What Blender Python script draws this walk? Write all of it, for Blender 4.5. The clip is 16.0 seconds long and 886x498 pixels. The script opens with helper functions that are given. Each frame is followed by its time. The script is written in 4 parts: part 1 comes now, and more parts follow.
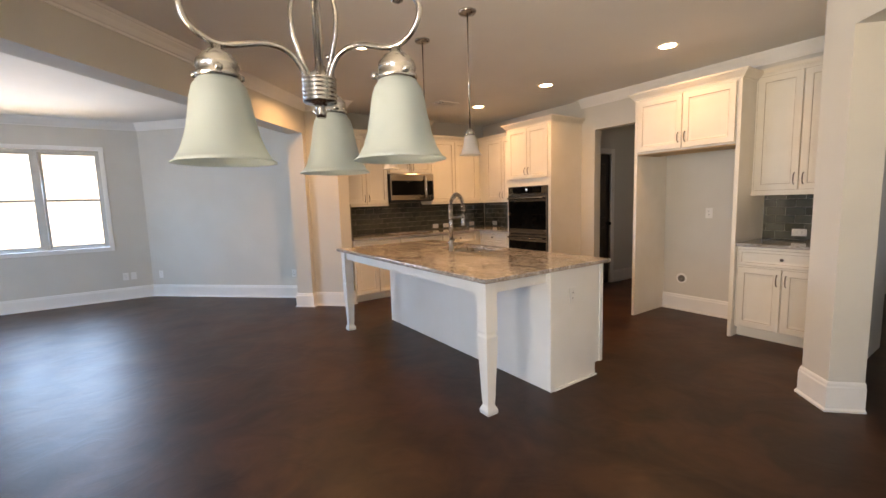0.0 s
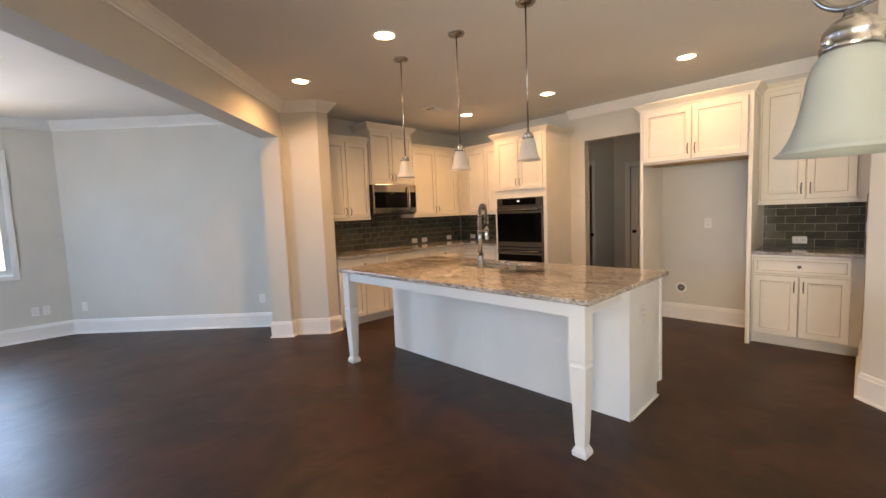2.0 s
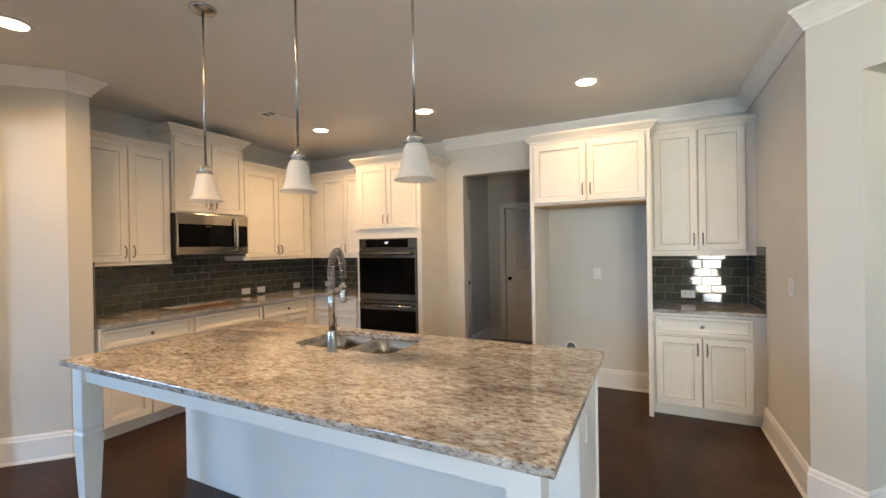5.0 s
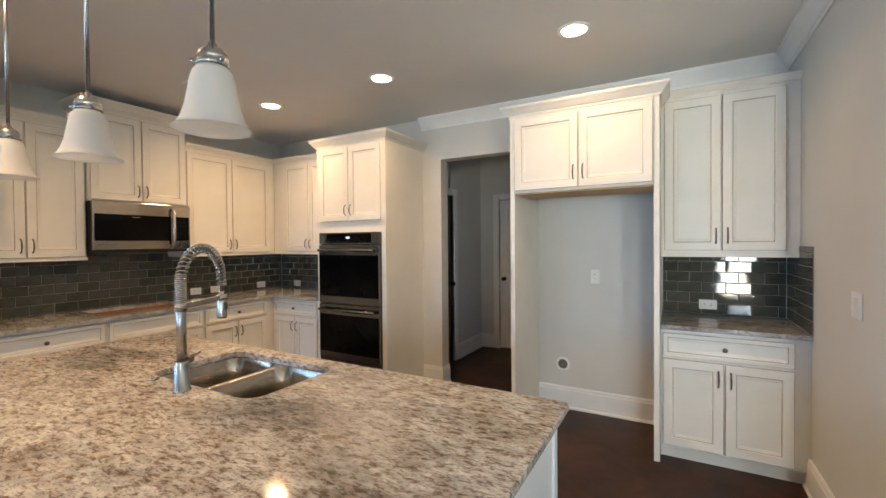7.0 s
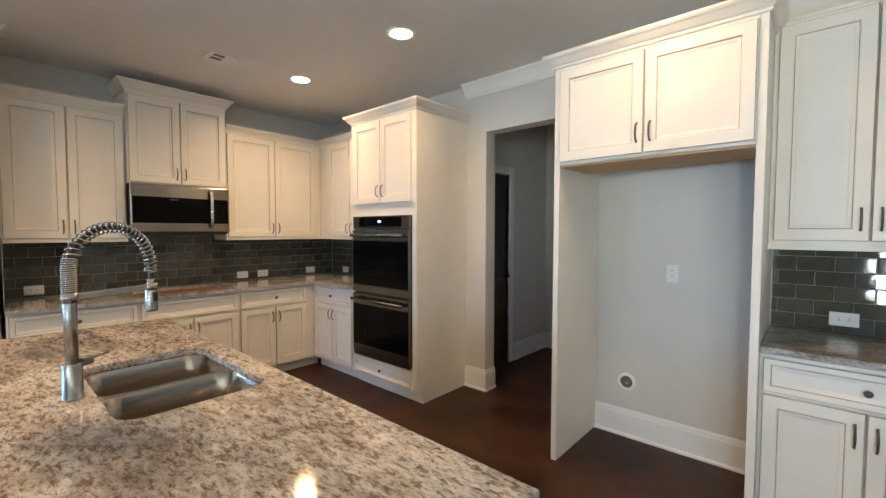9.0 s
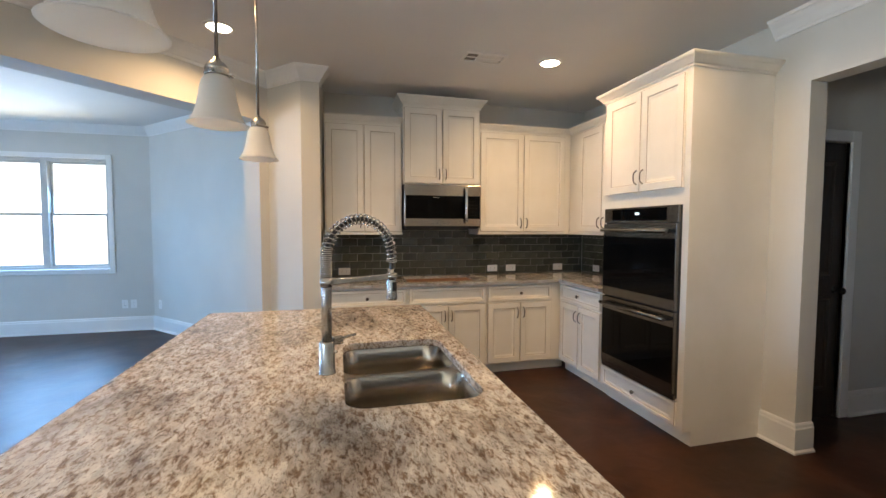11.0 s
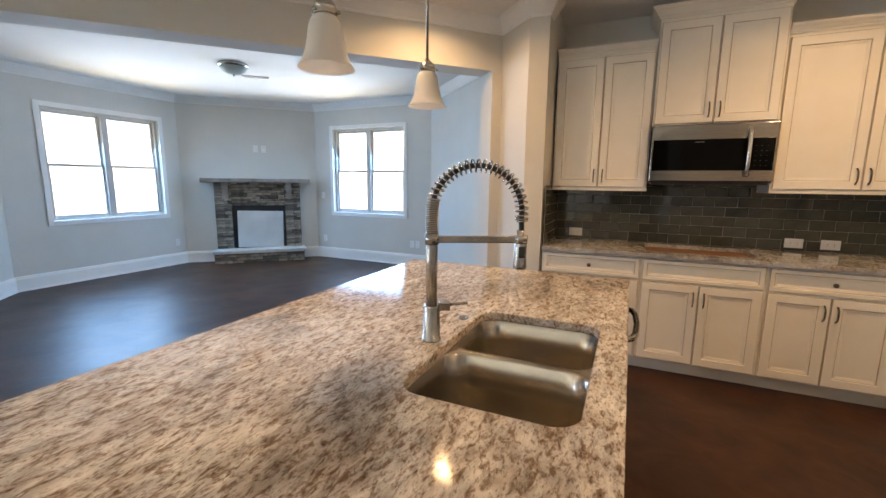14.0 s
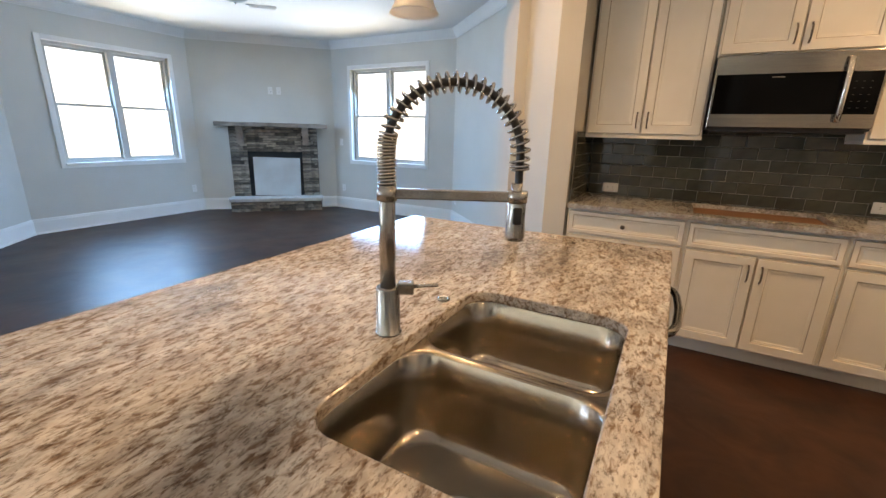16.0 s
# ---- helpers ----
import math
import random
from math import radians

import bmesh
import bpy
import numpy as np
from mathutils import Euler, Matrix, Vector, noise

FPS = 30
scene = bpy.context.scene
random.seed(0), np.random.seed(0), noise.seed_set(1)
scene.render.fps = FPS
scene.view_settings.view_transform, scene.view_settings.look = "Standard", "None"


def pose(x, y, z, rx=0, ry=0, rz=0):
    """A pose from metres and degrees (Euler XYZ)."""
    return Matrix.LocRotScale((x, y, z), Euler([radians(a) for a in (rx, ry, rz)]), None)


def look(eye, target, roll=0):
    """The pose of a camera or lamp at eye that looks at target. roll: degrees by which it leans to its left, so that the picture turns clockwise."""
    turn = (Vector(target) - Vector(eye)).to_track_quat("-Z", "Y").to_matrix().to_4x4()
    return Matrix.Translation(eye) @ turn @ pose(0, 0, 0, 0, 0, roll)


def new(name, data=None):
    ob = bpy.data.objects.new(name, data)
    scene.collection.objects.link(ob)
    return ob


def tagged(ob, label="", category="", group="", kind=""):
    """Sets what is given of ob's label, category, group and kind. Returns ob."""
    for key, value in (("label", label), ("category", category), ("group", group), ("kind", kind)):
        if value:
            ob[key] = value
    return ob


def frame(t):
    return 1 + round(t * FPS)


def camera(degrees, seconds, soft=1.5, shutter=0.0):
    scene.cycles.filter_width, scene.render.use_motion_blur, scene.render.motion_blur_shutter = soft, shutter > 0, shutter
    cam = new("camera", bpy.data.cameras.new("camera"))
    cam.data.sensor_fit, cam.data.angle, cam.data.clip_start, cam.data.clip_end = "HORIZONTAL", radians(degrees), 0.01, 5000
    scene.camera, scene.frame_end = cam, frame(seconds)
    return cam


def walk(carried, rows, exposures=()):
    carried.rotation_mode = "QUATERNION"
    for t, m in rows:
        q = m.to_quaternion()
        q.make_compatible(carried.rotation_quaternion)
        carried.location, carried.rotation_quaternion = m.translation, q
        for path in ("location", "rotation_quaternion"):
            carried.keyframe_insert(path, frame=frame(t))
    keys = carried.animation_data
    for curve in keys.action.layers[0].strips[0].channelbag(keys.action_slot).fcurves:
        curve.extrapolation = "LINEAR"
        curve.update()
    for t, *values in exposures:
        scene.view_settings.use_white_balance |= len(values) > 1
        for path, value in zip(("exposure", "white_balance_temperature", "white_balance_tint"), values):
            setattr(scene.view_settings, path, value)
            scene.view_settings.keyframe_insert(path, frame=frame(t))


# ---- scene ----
cam = camera(93.7, 16.0)
PATH = [
    (0, (0.771, 0.726, 1.389), (1.892, 2.367, 1.163), -1.8),
    (0.5, (0.458, 0.902, 1.398), (1.564, 2.551, 1.157), -2.9),
    (1, (0.345, 1.125, 1.391), (1.443, 2.78, 1.159), -3.2),
    (1.5, (0.339, 1.378, 1.4), (1.544, 2.961, 1.188), -2.6),
    (2, (0.343, 1.63, 1.402), (1.74, 3.051, 1.23), -2.3),
    (2.5, (0.355, 1.858, 1.431), (1.929, 3.084, 1.295), -2.1),
    (3, (0.534, 2.009, 1.432), (2.215, 3.087, 1.325), -2.0),
    (3.5, (0.716, 2.144, 1.435), (2.442, 3.152, 1.368), -1.3),
    (4, (0.916, 2.344, 1.452), (2.692, 3.264, 1.434), -1.3),
    (4.2, (0.991, 2.4, 1.465), (2.789, 3.275, 1.451), -1.3),
    (6.3, (1.908, 2.407, 1.456), (3.682, 3.331, 1.459), -0.2),
    (6.5, (1.98, 2.398, 1.454), (3.767, 3.295, 1.449), -0.7),
    (7, (2.179, 2.305, 1.468), (3.926, 3.279, 1.438), -0.5),
    (7.5, (2.371, 2.224, 1.454), (4.114, 3.2, 1.354), -0.7),
    (8, (2.607, 2.239, 1.432), (4.393, 3.136, 1.348), 0.9),
    (8.5, (2.755, 2.265, 1.474), (4.497, 3.241, 1.368), 0.4),
    (9, (2.882, 2.217, 1.443), (4.374, 3.547, 1.357), 0.1),
    (9.5, (2.941, 2.202, 1.433), (4.192, 3.759, 1.326), -0.4),
    (10, (3.011, 2.301, 1.416), (4.07, 3.995, 1.322), 0.1),
    (10.2, (3.025, 2.367, 1.426), (3.983, 4.121, 1.346), 0.1),
    (12.3, (3.339, 2.545, 1.423), (3.145, 4.53, 1.268), -0.4),
    (12.5, (3.377, 2.606, 1.417), (3.118, 4.582, 1.25), -0.4),
    (13, (3.444, 2.746, 1.438), (3.029, 4.691, 1.23), 0.3),
    (13.5, (3.496, 2.807, 1.403), (2.893, 4.694, 1.127), 0.2),
    (14, (3.609, 2.817, 1.403), (2.802, 4.62, 1.087), 0.6),
    (14.5, (3.715, 2.883, 1.398), (2.777, 4.614, 1.049), 0.3),
    (15, (3.688, 3.013, 1.376), (2.739, 4.726, 0.971), 0.7),
    (15.5, (3.605, 3.176, 1.374), (2.713, 4.905, 0.914), 1.7),
    (16, (3.586, 3.236, 1.359), (2.672, 4.931, 0.818), 1.5),
]
# stops, kelvin and tint by which the clip's own camera drifts
EXPOSURES = [
    (0.0, 0.06, 9600, 25), (1.5, 0.1, 9700, 26), (2.5, 0.2, 8800, 19), (4.0, 0.27, 7850, 14), (6.5, 0.25, 6800, 11),
    (8.5, 0.24, 6700, 11), (10.0, 0.23, 6050, 8), (12.5, 0.21, 7250, 15), (14.5, 0.16, 7300, 15), (16.0, 0.17, 7300, 14),
]
walk(cam, [(t, look(eye, target, roll)) for t, eye, target, roll in PATH], EXPOSURES)


# ---- world and lights ----
world = bpy.data.worlds.new("world")
scene.world = world
world.use_nodes = True
wn = world.node_tree.nodes
sky = wn.new("ShaderNodeTexSky")
sky.sky_type, sky.sun_disc = "NISHITA", False
sky.sun_elevation, sky.sun_rotation = radians(48), radians(200)
world.node_tree.links.new(sky.outputs[0], wn["Background"].inputs[0])
wn["Background"].inputs[1].default_value = 0.12

SKYBLUE = (0.19, 0.48, 0.95)
PATIOLIGHT = (0.36, 0.55, 0.82)  # sky softened by the pale patio outside the dining wall
GROUNDGLOW = (1.0, 0.97, 0.76)
WARM = (1.0, 0.635, 0.315)
H = 2.757  # ceiling height


def window_light(name, where, rz, w, h, watts, tip, color, spread):
    data = bpy.data.lights.new(name, "AREA")
    data.shape, data.size, data.size_y, data.energy, data.color = "RECTANGLE", w, h, watts, color
    data.spread = radians(spread)
    ob = new(name, data)
    ob.matrix_world = pose(*where, 90 + tip, 0, rz)
    return ob


# area lamps in the openings stand in for what is outside: blue skylight falls in,
# and the sunlit ground throws a paler, warmer light up to the ceiling
OPENINGS = [
    ((-3.46, 6.42, 1.62), -90, 1.42, 1.44, SKYBLUE, 108, 17),
    ((-0.61, 9.16, 1.62), 180, 1.42, 1.44, SKYBLUE, 108, 17),
    ((-1.40, 1.12, 1.08), -90, 0.50, 1.74, PATIOLIGHT, 46, 34),
    # unseen dining window, added to brighten the island's west face
    ((-1.40, -0.35, 1.62), -90, 1.12, 1.44, PATIOLIGHT, 78, 56),
    # made-up foyer opening, there only to lift the dark foyer
    ((7.25, -2.80, 1.62), 0, 1.12, 1.44, SKYBLUE, 32, 15),
]
for where, rz, w, h, tone, blue, pale in OPENINGS:
    window_light("sky_light", where, rz, w, h, blue, -26, tone, 150)
    window_light("ground_light", where, rz, w, h, pale, 32, GROUNDGLOW, 98)

CANS = [(2.352, 5.585, 11.5), (2.360, 4.22, 11.0), (4.792, 5.58, 11.5), (4.797, 4.303, 9.5), (4.797, 2.838, 6.3)]
for cx, cy, watts in CANS:
    data = bpy.data.lights.new("can_light", "AREA")
    data.shape, data.size, data.energy, data.color = "DISK", 0.14, watts, WARM
    data.spread = radians(150)
    new("can_light", data).location = (cx, cy, H - 0.012)


# ---- materials ----
def material(name, color, rough=0.5, metal=0.0, color2=None, scale=6.0, bump=0.0, bump_scale=40.0, mix=(0.35, 0.65), stretch=(1, 1, 1), random=0.0, coat=0.0):
    """A Principled material with two scales of noise in colour, a fine bump and, if asked, a change from piece to piece."""
    m = bpy.data.materials.new(name)
    m.use_nodes = True
    n, l = m.node_tree.nodes, m.node_tree.links
    b = n["Principled BSDF"]
    b.inputs["Roughness"].default_value, b.inputs["Metallic"].default_value = rough, metal
    b.inputs["Coat Weight"].default_value = coat
    b.inputs["Base Color"].default_value = (*color, 1)
    tex = n.new("ShaderNodeTexCoord")
    mp = n.new("ShaderNodeMapping")
    mp.inputs["Scale"].default_value = stretch
    l.new(tex.outputs["Object"], mp.inputs[0])
    last = None
    if color2:
        no = n.new("ShaderNodeTexNoise")
        no.inputs["Scale"].default_value, no.inputs["Detail"].default_value = scale, 6
        l.new(mp.outputs[0], no.inputs[0])
        r = n.new("ShaderNodeValToRGB")
        r.color_ramp.elements[0].position, r.color_ramp.elements[1].position = mix
        r.color_ramp.elements[0].color, r.color_ramp.elements[1].color = (*color, 1), (*color2, 1)
        l.new(no.outputs[0], r.inputs[0])
        last = r.outputs[0]
    if random:
        oi = n.new("ShaderNodeObjectInfo")
        mr = n.new("ShaderNodeMapRange")
        mr.inputs["To Min"].default_value, mr.inputs["To Max"].default_value = 1 - random, 1 + random
        l.new(oi.outputs["Random"], mr.inputs[0])
        hs = n.new("ShaderNodeHueSaturation")
        l.new(mr.outputs[0], hs.inputs["Value"])
        if last:
            l.new(last, hs.inputs["Color"])
        else:
            hs.inputs["Color"].default_value = (*color, 1)
        last = hs.outputs[0]
    if last:
        l.new(last, b.inputs["Base Color"])
    if bump:
        nb = n.new("ShaderNodeTexNoise")
        nb.inputs["Scale"].default_value, nb.inputs["Detail"].default_value = bump_scale, 4
        l.new(mp.outputs[0], nb.inputs[0])
        bp = n.new("ShaderNodeBump")
        bp.inputs["Strength"].default_value, bp.inputs["Distance"].default_value = bump, 0.01
        l.new(nb.outputs[0], bp.inputs["Height"])
        l.new(bp.outputs[0], b.inputs["Normal"])
    return m


def glass(name, color=(1, 1, 1), rough=0.0):
    m = bpy.data.materials.new(name)
    m.use_nodes = True
    n, l = m.node_tree.nodes, m.node_tree.links
    out = n["Material Output"]
    tr, gl, mx = n.new("ShaderNodeBsdfTransparent"), n.new("ShaderNodeBsdfGlossy"), n.new("ShaderNodeMixShader")
    gl.inputs["Roughness"].default_value = rough
    tr.inputs[0].default_value = (*color, 1)
    mx.inputs[0].default_value = 0.06
    l.new(tr.outputs[0], mx.inputs[1]), l.new(gl.outputs[0], mx.inputs[2]), l.new(mx.outputs[0], out.inputs[0])
    return m


def emitter(name, color, strength):
    m = bpy.data.materials.new(name)
    m.use_nodes = True
    b = m.node_tree.nodes["Principled BSDF"]
    b.inputs["Emission Color"].default_value, b.inputs["Emission Strength"].default_value = (*color, 1), strength
    return m


def shade_material(name, dark, pale):
    """Frosted alabaster-like glass that lets light through softly."""
    m = bpy.data.materials.new(name)
    m.use_nodes = True
    n, l = m.node_tree.nodes, m.node_tree.links
    b, out = n["Principled BSDF"], n["Material Output"]
    b.inputs["Roughness"].default_value = 0.4
    tex, no, r = n.new("ShaderNodeTexCoord"), n.new("ShaderNodeTexNoise"), n.new("ShaderNodeValToRGB")
    no.inputs["Scale"].default_value, no.inputs["Detail"].default_value, no.inputs["Distortion"].default_value = 14, 6, 1.5
    r.color_ramp.elements[0].color, r.color_ramp.elements[1].color = (*dark, 1), (*pale, 1)
    l.new(tex.outputs["Object"], no.inputs[0]), l.new(no.outputs[0], r.inputs[0]), l.new(r.outputs[0], b.inputs["Base Color"])
    tr, mx = n.new("ShaderNodeBsdfTranslucent"), n.new("ShaderNodeMixShader")
    tr.inputs[0].default_value = (*pale, 1)
    mx.inputs[0].default_value = 0.5
    l.new(b.outputs[0], mx.inputs[1]), l.new(tr.outputs[0], mx.inputs[2]), l.new(mx.outputs[0], out.inputs[0])
    return m


def floor_material():
    """Dark brown acid-stained concrete under a glossy sealer: clouds, darker blotches, pale scuffs."""
    m = bpy.data.materials.new("stained_concrete")
    m.use_nodes = True
    n, l = m.node_tree.nodes, m.node_tree.links
    b = n["Principled BSDF"]
    b.inputs["Specular IOR Level"].default_value = 0.28
    tex = n.new("ShaderNodeTexCoord")
    a, c, d = (n.new("ShaderNodeTexNoise") for _ in range(3))
    for node, sc, det, dist in ((a, 1.5, 5, 1.6), (c, 4.2, 8, 1.6), (d, 2.2, 5, 0.3)):
        node.inputs["Scale"].default_value, node.inputs["Detail"].default_value, node.inputs["Distortion"].default_value = sc, det, dist
        l.new(tex.outputs["Object"], node.inputs[0])
    r1, r2 = n.new("ShaderNodeValToRGB"), n.new("ShaderNodeValToRGB")
    r1.color_ramp.elements[0].position, r1.color_ramp.elements[1].position = 0.36, 0.64
    r1.color_ramp.elements[0].color, r1.color_ramp.elements[1].color = (0.029, 0.0119, 0.0059, 1), (0.066, 0.0262, 0.0120, 1)
    r2.color_ramp.elements[0].position, r2.color_ramp.elements[1].position = 0.42, 0.75
    r2.color_ramp.elements[0].color, r2.color_ramp.elements[1].color = (1, 1, 1, 1), (0.62, 0.56, 0.54, 1)
    mx = n.new("ShaderNodeMix")
    mx.data_type, mx.blend_type = "RGBA", "MULTIPLY"
    mx.inputs["Factor"].default_value = 0.8
    l.new(a.outputs[0], r1.inputs[0]), l.new(c.outputs[0], r2.inputs[0])
    l.new(r1.outputs[0], mx.inputs[6]), l.new(r2.outputs[0], mx.inputs[7]), l.new(mx.outputs[2], b.inputs["Base Color"])
    mr = n.new("ShaderNodeMapRange")
    mr.inputs["To Min"].default_value, mr.inputs["To Max"].default_value = 0.32, 0.50
    l.new(d.outputs[0], mr.inputs[0]), l.new(mr.outputs[0], b.inputs["Roughness"])
    bp = n.new("ShaderNodeBump")
    bp.inputs["Strength"].default_value, bp.inputs["Distance"].default_value = 0.12, 0.02
    l.new(c.outputs[0], bp.inputs["Height"]), l.new(bp.outputs[0], b.inputs["Normal"])
    return m


def granite_material(name, tint, fleck, grain):
    """Polished granite: cream ground, brown and grey flecks drawn out along one direction, a few darker clouds."""
    m = bpy.data.materials.new(name)
    m.use_nodes = True
    n, l = m.node_tree.nodes, m.node_tree.links
    b = n["Principled BSDF"]
    b.inputs["Roughness"].default_value = 0.09
    tex, mp = n.new("ShaderNodeTexCoord"), n.new("ShaderNodeMapping")
    mp.inputs["Rotation"].default_value = (0, 0, radians(32))
    mp.inputs["Scale"].default_value = (1.0, 0.42, 1.0)
    l.new(tex.outputs["Object"], mp.inputs[0])

    def layer(scale, lo, hi, c0, c1, detail=5, dist=0.6):
        no, r = n.new("ShaderNodeTexNoise"), n.new("ShaderNodeValToRGB")
        no.inputs["Scale"].default_value, no.inputs["Detail"].default_value, no.inputs["Distortion"].default_value = scale, detail, dist
        no.inputs["Roughness"].default_value = 0.62
        l.new(mp.outputs[0], no.inputs[0]), l.new(no.outputs[0], r.inputs[0])
        r.color_ramp.elements[0].position, r.color_ramp.elements[1].position = lo, hi
        r.color_ramp.elements[0].color, r.color_ramp.elements[1].color = (*c0, 1), (*c1, 1)
        return r.outputs[0]

    def times(p, q):
        mx = n.new("ShaderNodeMix")
        mx.data_type, mx.blend_type = "RGBA", "MULTIPLY"
        mx.inputs["Factor"].default_value = 1.0
        l.new(p, mx.inputs[6]), l.new(q, mx.inputs[7])
        return mx.outputs[2]
    ground = layer(34, 0.35, 0.62, tuple(0.46 * k for k in tint), tuple(0.70 * k for k in tint))
    flecks = layer(grain, 0.36, 0.52, fleck, (1, 1, 1), 3, 0.5)
    grey = layer(180, 0.31, 0.48, (0.42, 0.38, 0.35), (1, 1, 1), 3, 0.1)
    cloud = layer(4.6, 0.30, 0.52, (0.50, 0.485, 0.48), (1, 1, 1), 3, 0.5)
    patch = layer(15, 0.38, 0.58, (0.79, 0.73, 0.68), (1, 1, 1), 4, 1.0)
    l.new(times(times(times(ground, flecks), patch), times(grey, cloud)), b.inputs["Base Color"])
    return m


WALL = material("greige_wall_paint", (0.62, 0.60, 0.545), 0.75, color2=(0.65, 0.63, 0.575), scale=2.0, bump=0.06, bump_scale=180)
CEIL = material("ceiling_paint", (0.77, 0.76, 0.74), 0.9, color2=(0.80, 0.79, 0.77), scale=1.5, bump=0.08, bump_scale=120)
TRIM = material("white_trim_paint", (0.80, 0.79, 0.76), 0.35, color2=(0.83, 0.82, 0.79), scale=5, bump=0.02, bump_scale=60)
CAB = material("cream_cabinet_paint", (0.76, 0.72, 0.63), 0.38, color2=(0.80, 0.76, 0.68), scale=4, bump=0.03, bump_scale=90)
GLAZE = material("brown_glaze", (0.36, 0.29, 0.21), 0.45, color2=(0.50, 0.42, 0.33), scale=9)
ISLAND = material("white_island_paint", (0.80, 0.79, 0.75), 0.42, color2=(0.83, 0.82, 0.79), scale=3, bump=0.04, bump_scale=70)
SHADEDWOOD = material("shaded_cutout_wood", (0.16, 0.075, 0.035), 0.8, color2=(0.22, 0.11, 0.055), scale=5, stretch=(1, 12, 12))
SASH = material("tan_window_vinyl", (0.52, 0.50, 0.46), 0.5, color2=(0.57, 0.55, 0.51), scale=8)
RAWWOOD = material("raw_plywood", (0.50, 0.32, 0.17), 0.7, color2=(0.58, 0.40, 0.23), scale=5, stretch=(1, 12, 12))
FLOOR = floor_material()
GRANITE = granite_material("beige_granite", (1.07, 1.00, 0.90), (0.40, 0.305, 0.235), 74)
GRANITE2 = granite_material("perimeter_granite", (0.80, 0.80, 0.79), (0.62, 0.58, 0.54), 80)
STEEL = material("brushed_steel", (0.36, 0.34, 0.31), 0.27, 1.0, color2=(0.42, 0.40, 0.37), scale=3, bump=0.05, bump_scale=60, stretch=(1, 1, 40))
SINK = material("satin_sink_steel", (0.40, 0.35, 0.295), 0.20, 1.0, color2=(0.46, 0.415, 0.36), scale=8, bump=0.03, bump_scale=90, stretch=(1, 30, 1))
NICKEL = material("brushed_nickel", (0.34, 0.33, 0.315), 0.27, 1.0, color2=(0.48, 0.47, 0.45), scale=14, bump=0.04, bump_scale=120)
PULL = material("aged_pewter", (0.11, 0.092, 0.076), 0.30, 1.0, color2=(0.21, 0.18, 0.15), scale=60)
DARKSTEEL = material("dark_oven_steel", (0.15, 0.14, 0.125), 0.25, 1.0, color2=(0.19, 0.18, 0.16), scale=3, bump=0.04, bump_scale=60, stretch=(1, 1, 40))
MWSTEEL = material("satin_microwave_steel", (0.35, 0.30, 0.245), 0.12, 1.0, color2=(0.41, 0.355, 0.29), scale=3, bump=0.03, bump_scale=60, stretch=(1, 1, 40))
BLACKGLASS = material("black_oven_glass", (0.0025, 0.0025, 0.0025), 0.04, color2=(0.004, 0.004, 0.004), scale=3)
BLACK = material("black_plastic", (0.015, 0.014, 0.014), 0.4, color2=(0.025, 0.024, 0.023), scale=20)
TILE = material("grey_glass_tile", (0.058, 0.060, 0.046), 0.04, color2=(0.090, 0.091, 0.070), scale=9, random=0.22, bump=0.02, bump_scale=20)
GROUT = material("grey_grout", (0.30, 0.29, 0.255), 0.85, color2=(0.37, 0.355, 0.31), scale=30, bump=0.1, bump_scale=200)
CHROME = material("polished_chrome", (0.62, 0.60, 0.57), 0.08, 1.0, color2=(0.68, 0.66, 0.63), scale=20)
KEYMARK = material("faint_key_print", (0.022, 0.022, 0.021), 0.5, color2=(0.03, 0.03, 0.028), scale=40)
PLATE = material("white_plastic", (0.78, 0.77, 0.74), 0.35, color2=(0.82, 0.81, 0.78), scale=20)
SLOT = material("outlet_slot", (0.10, 0.09, 0.085), 0.6, color2=(0.14, 0.13, 0.12), scale=40)
PANE = glass("window_glass")
SHADE = shade_material("frosted_shade_glass", (0.44, 0.51, 0.50), (0.55, 0.615, 0.605))
OPAL = shade_material("white_opal_glass", (0.78, 0.77, 0.74), (0.86, 0.85, 0.82))
STONE = material("stacked_ledgestone", (0.095, 0.08, 0.066), 0.85, color2=(0.30, 0.255, 0.205), scale=13, bump=0.7, bump_scale=45, random=0.65)
LIME = material("hearth_limestone", (0.46, 0.43, 0.39), 0.7, color2=(0.55, 0.52, 0.48), scale=10, bump=0.35, bump_scale=40)
MANTEL = material("rough_mantel_stone", (0.20, 0.16, 0.13), 0.8, color2=(0.36, 0.30, 0.25), scale=6, bump=0.5, bump_scale=25)
FIREBOARD = material("firebox_cover", (0.62, 0.64, 0.63), 0.5, color2=(0.52, 0.52, 0.50), scale=2.5)
SOOT = material("black_firebox_metal", (0.012, 0.012, 0.012), 0.6, color2=(0.02, 0.02, 0.02), scale=10)
DARKDOOR = material("dark_stained_door", (0.022, 0.014, 0.010), 0.45, color2=(0.035, 0.022, 0.015), scale=6, stretch=(8, 8, 1))
RAILWOOD = material("dark_rail_wood", (0.05, 0.025, 0.014), 0.35, color2=(0.075, 0.04, 0.022), scale=9)
IRON = material("black_iron", (0.03, 0.027, 0.024), 0.5, 1.0, color2=(0.05, 0.045, 0.04), scale=30)
BULB = emitter("lit_can_lens", (1.0, 0.80, 0.55), 30.0)
BLACKGLASS.node_tree.nodes["Principled BSDF"].inputs["Specular IOR Level"].default_value = 0.08
LEDGREEN = emitter("oven_clock", (0.6, 0.8, 1.0), 1.5)


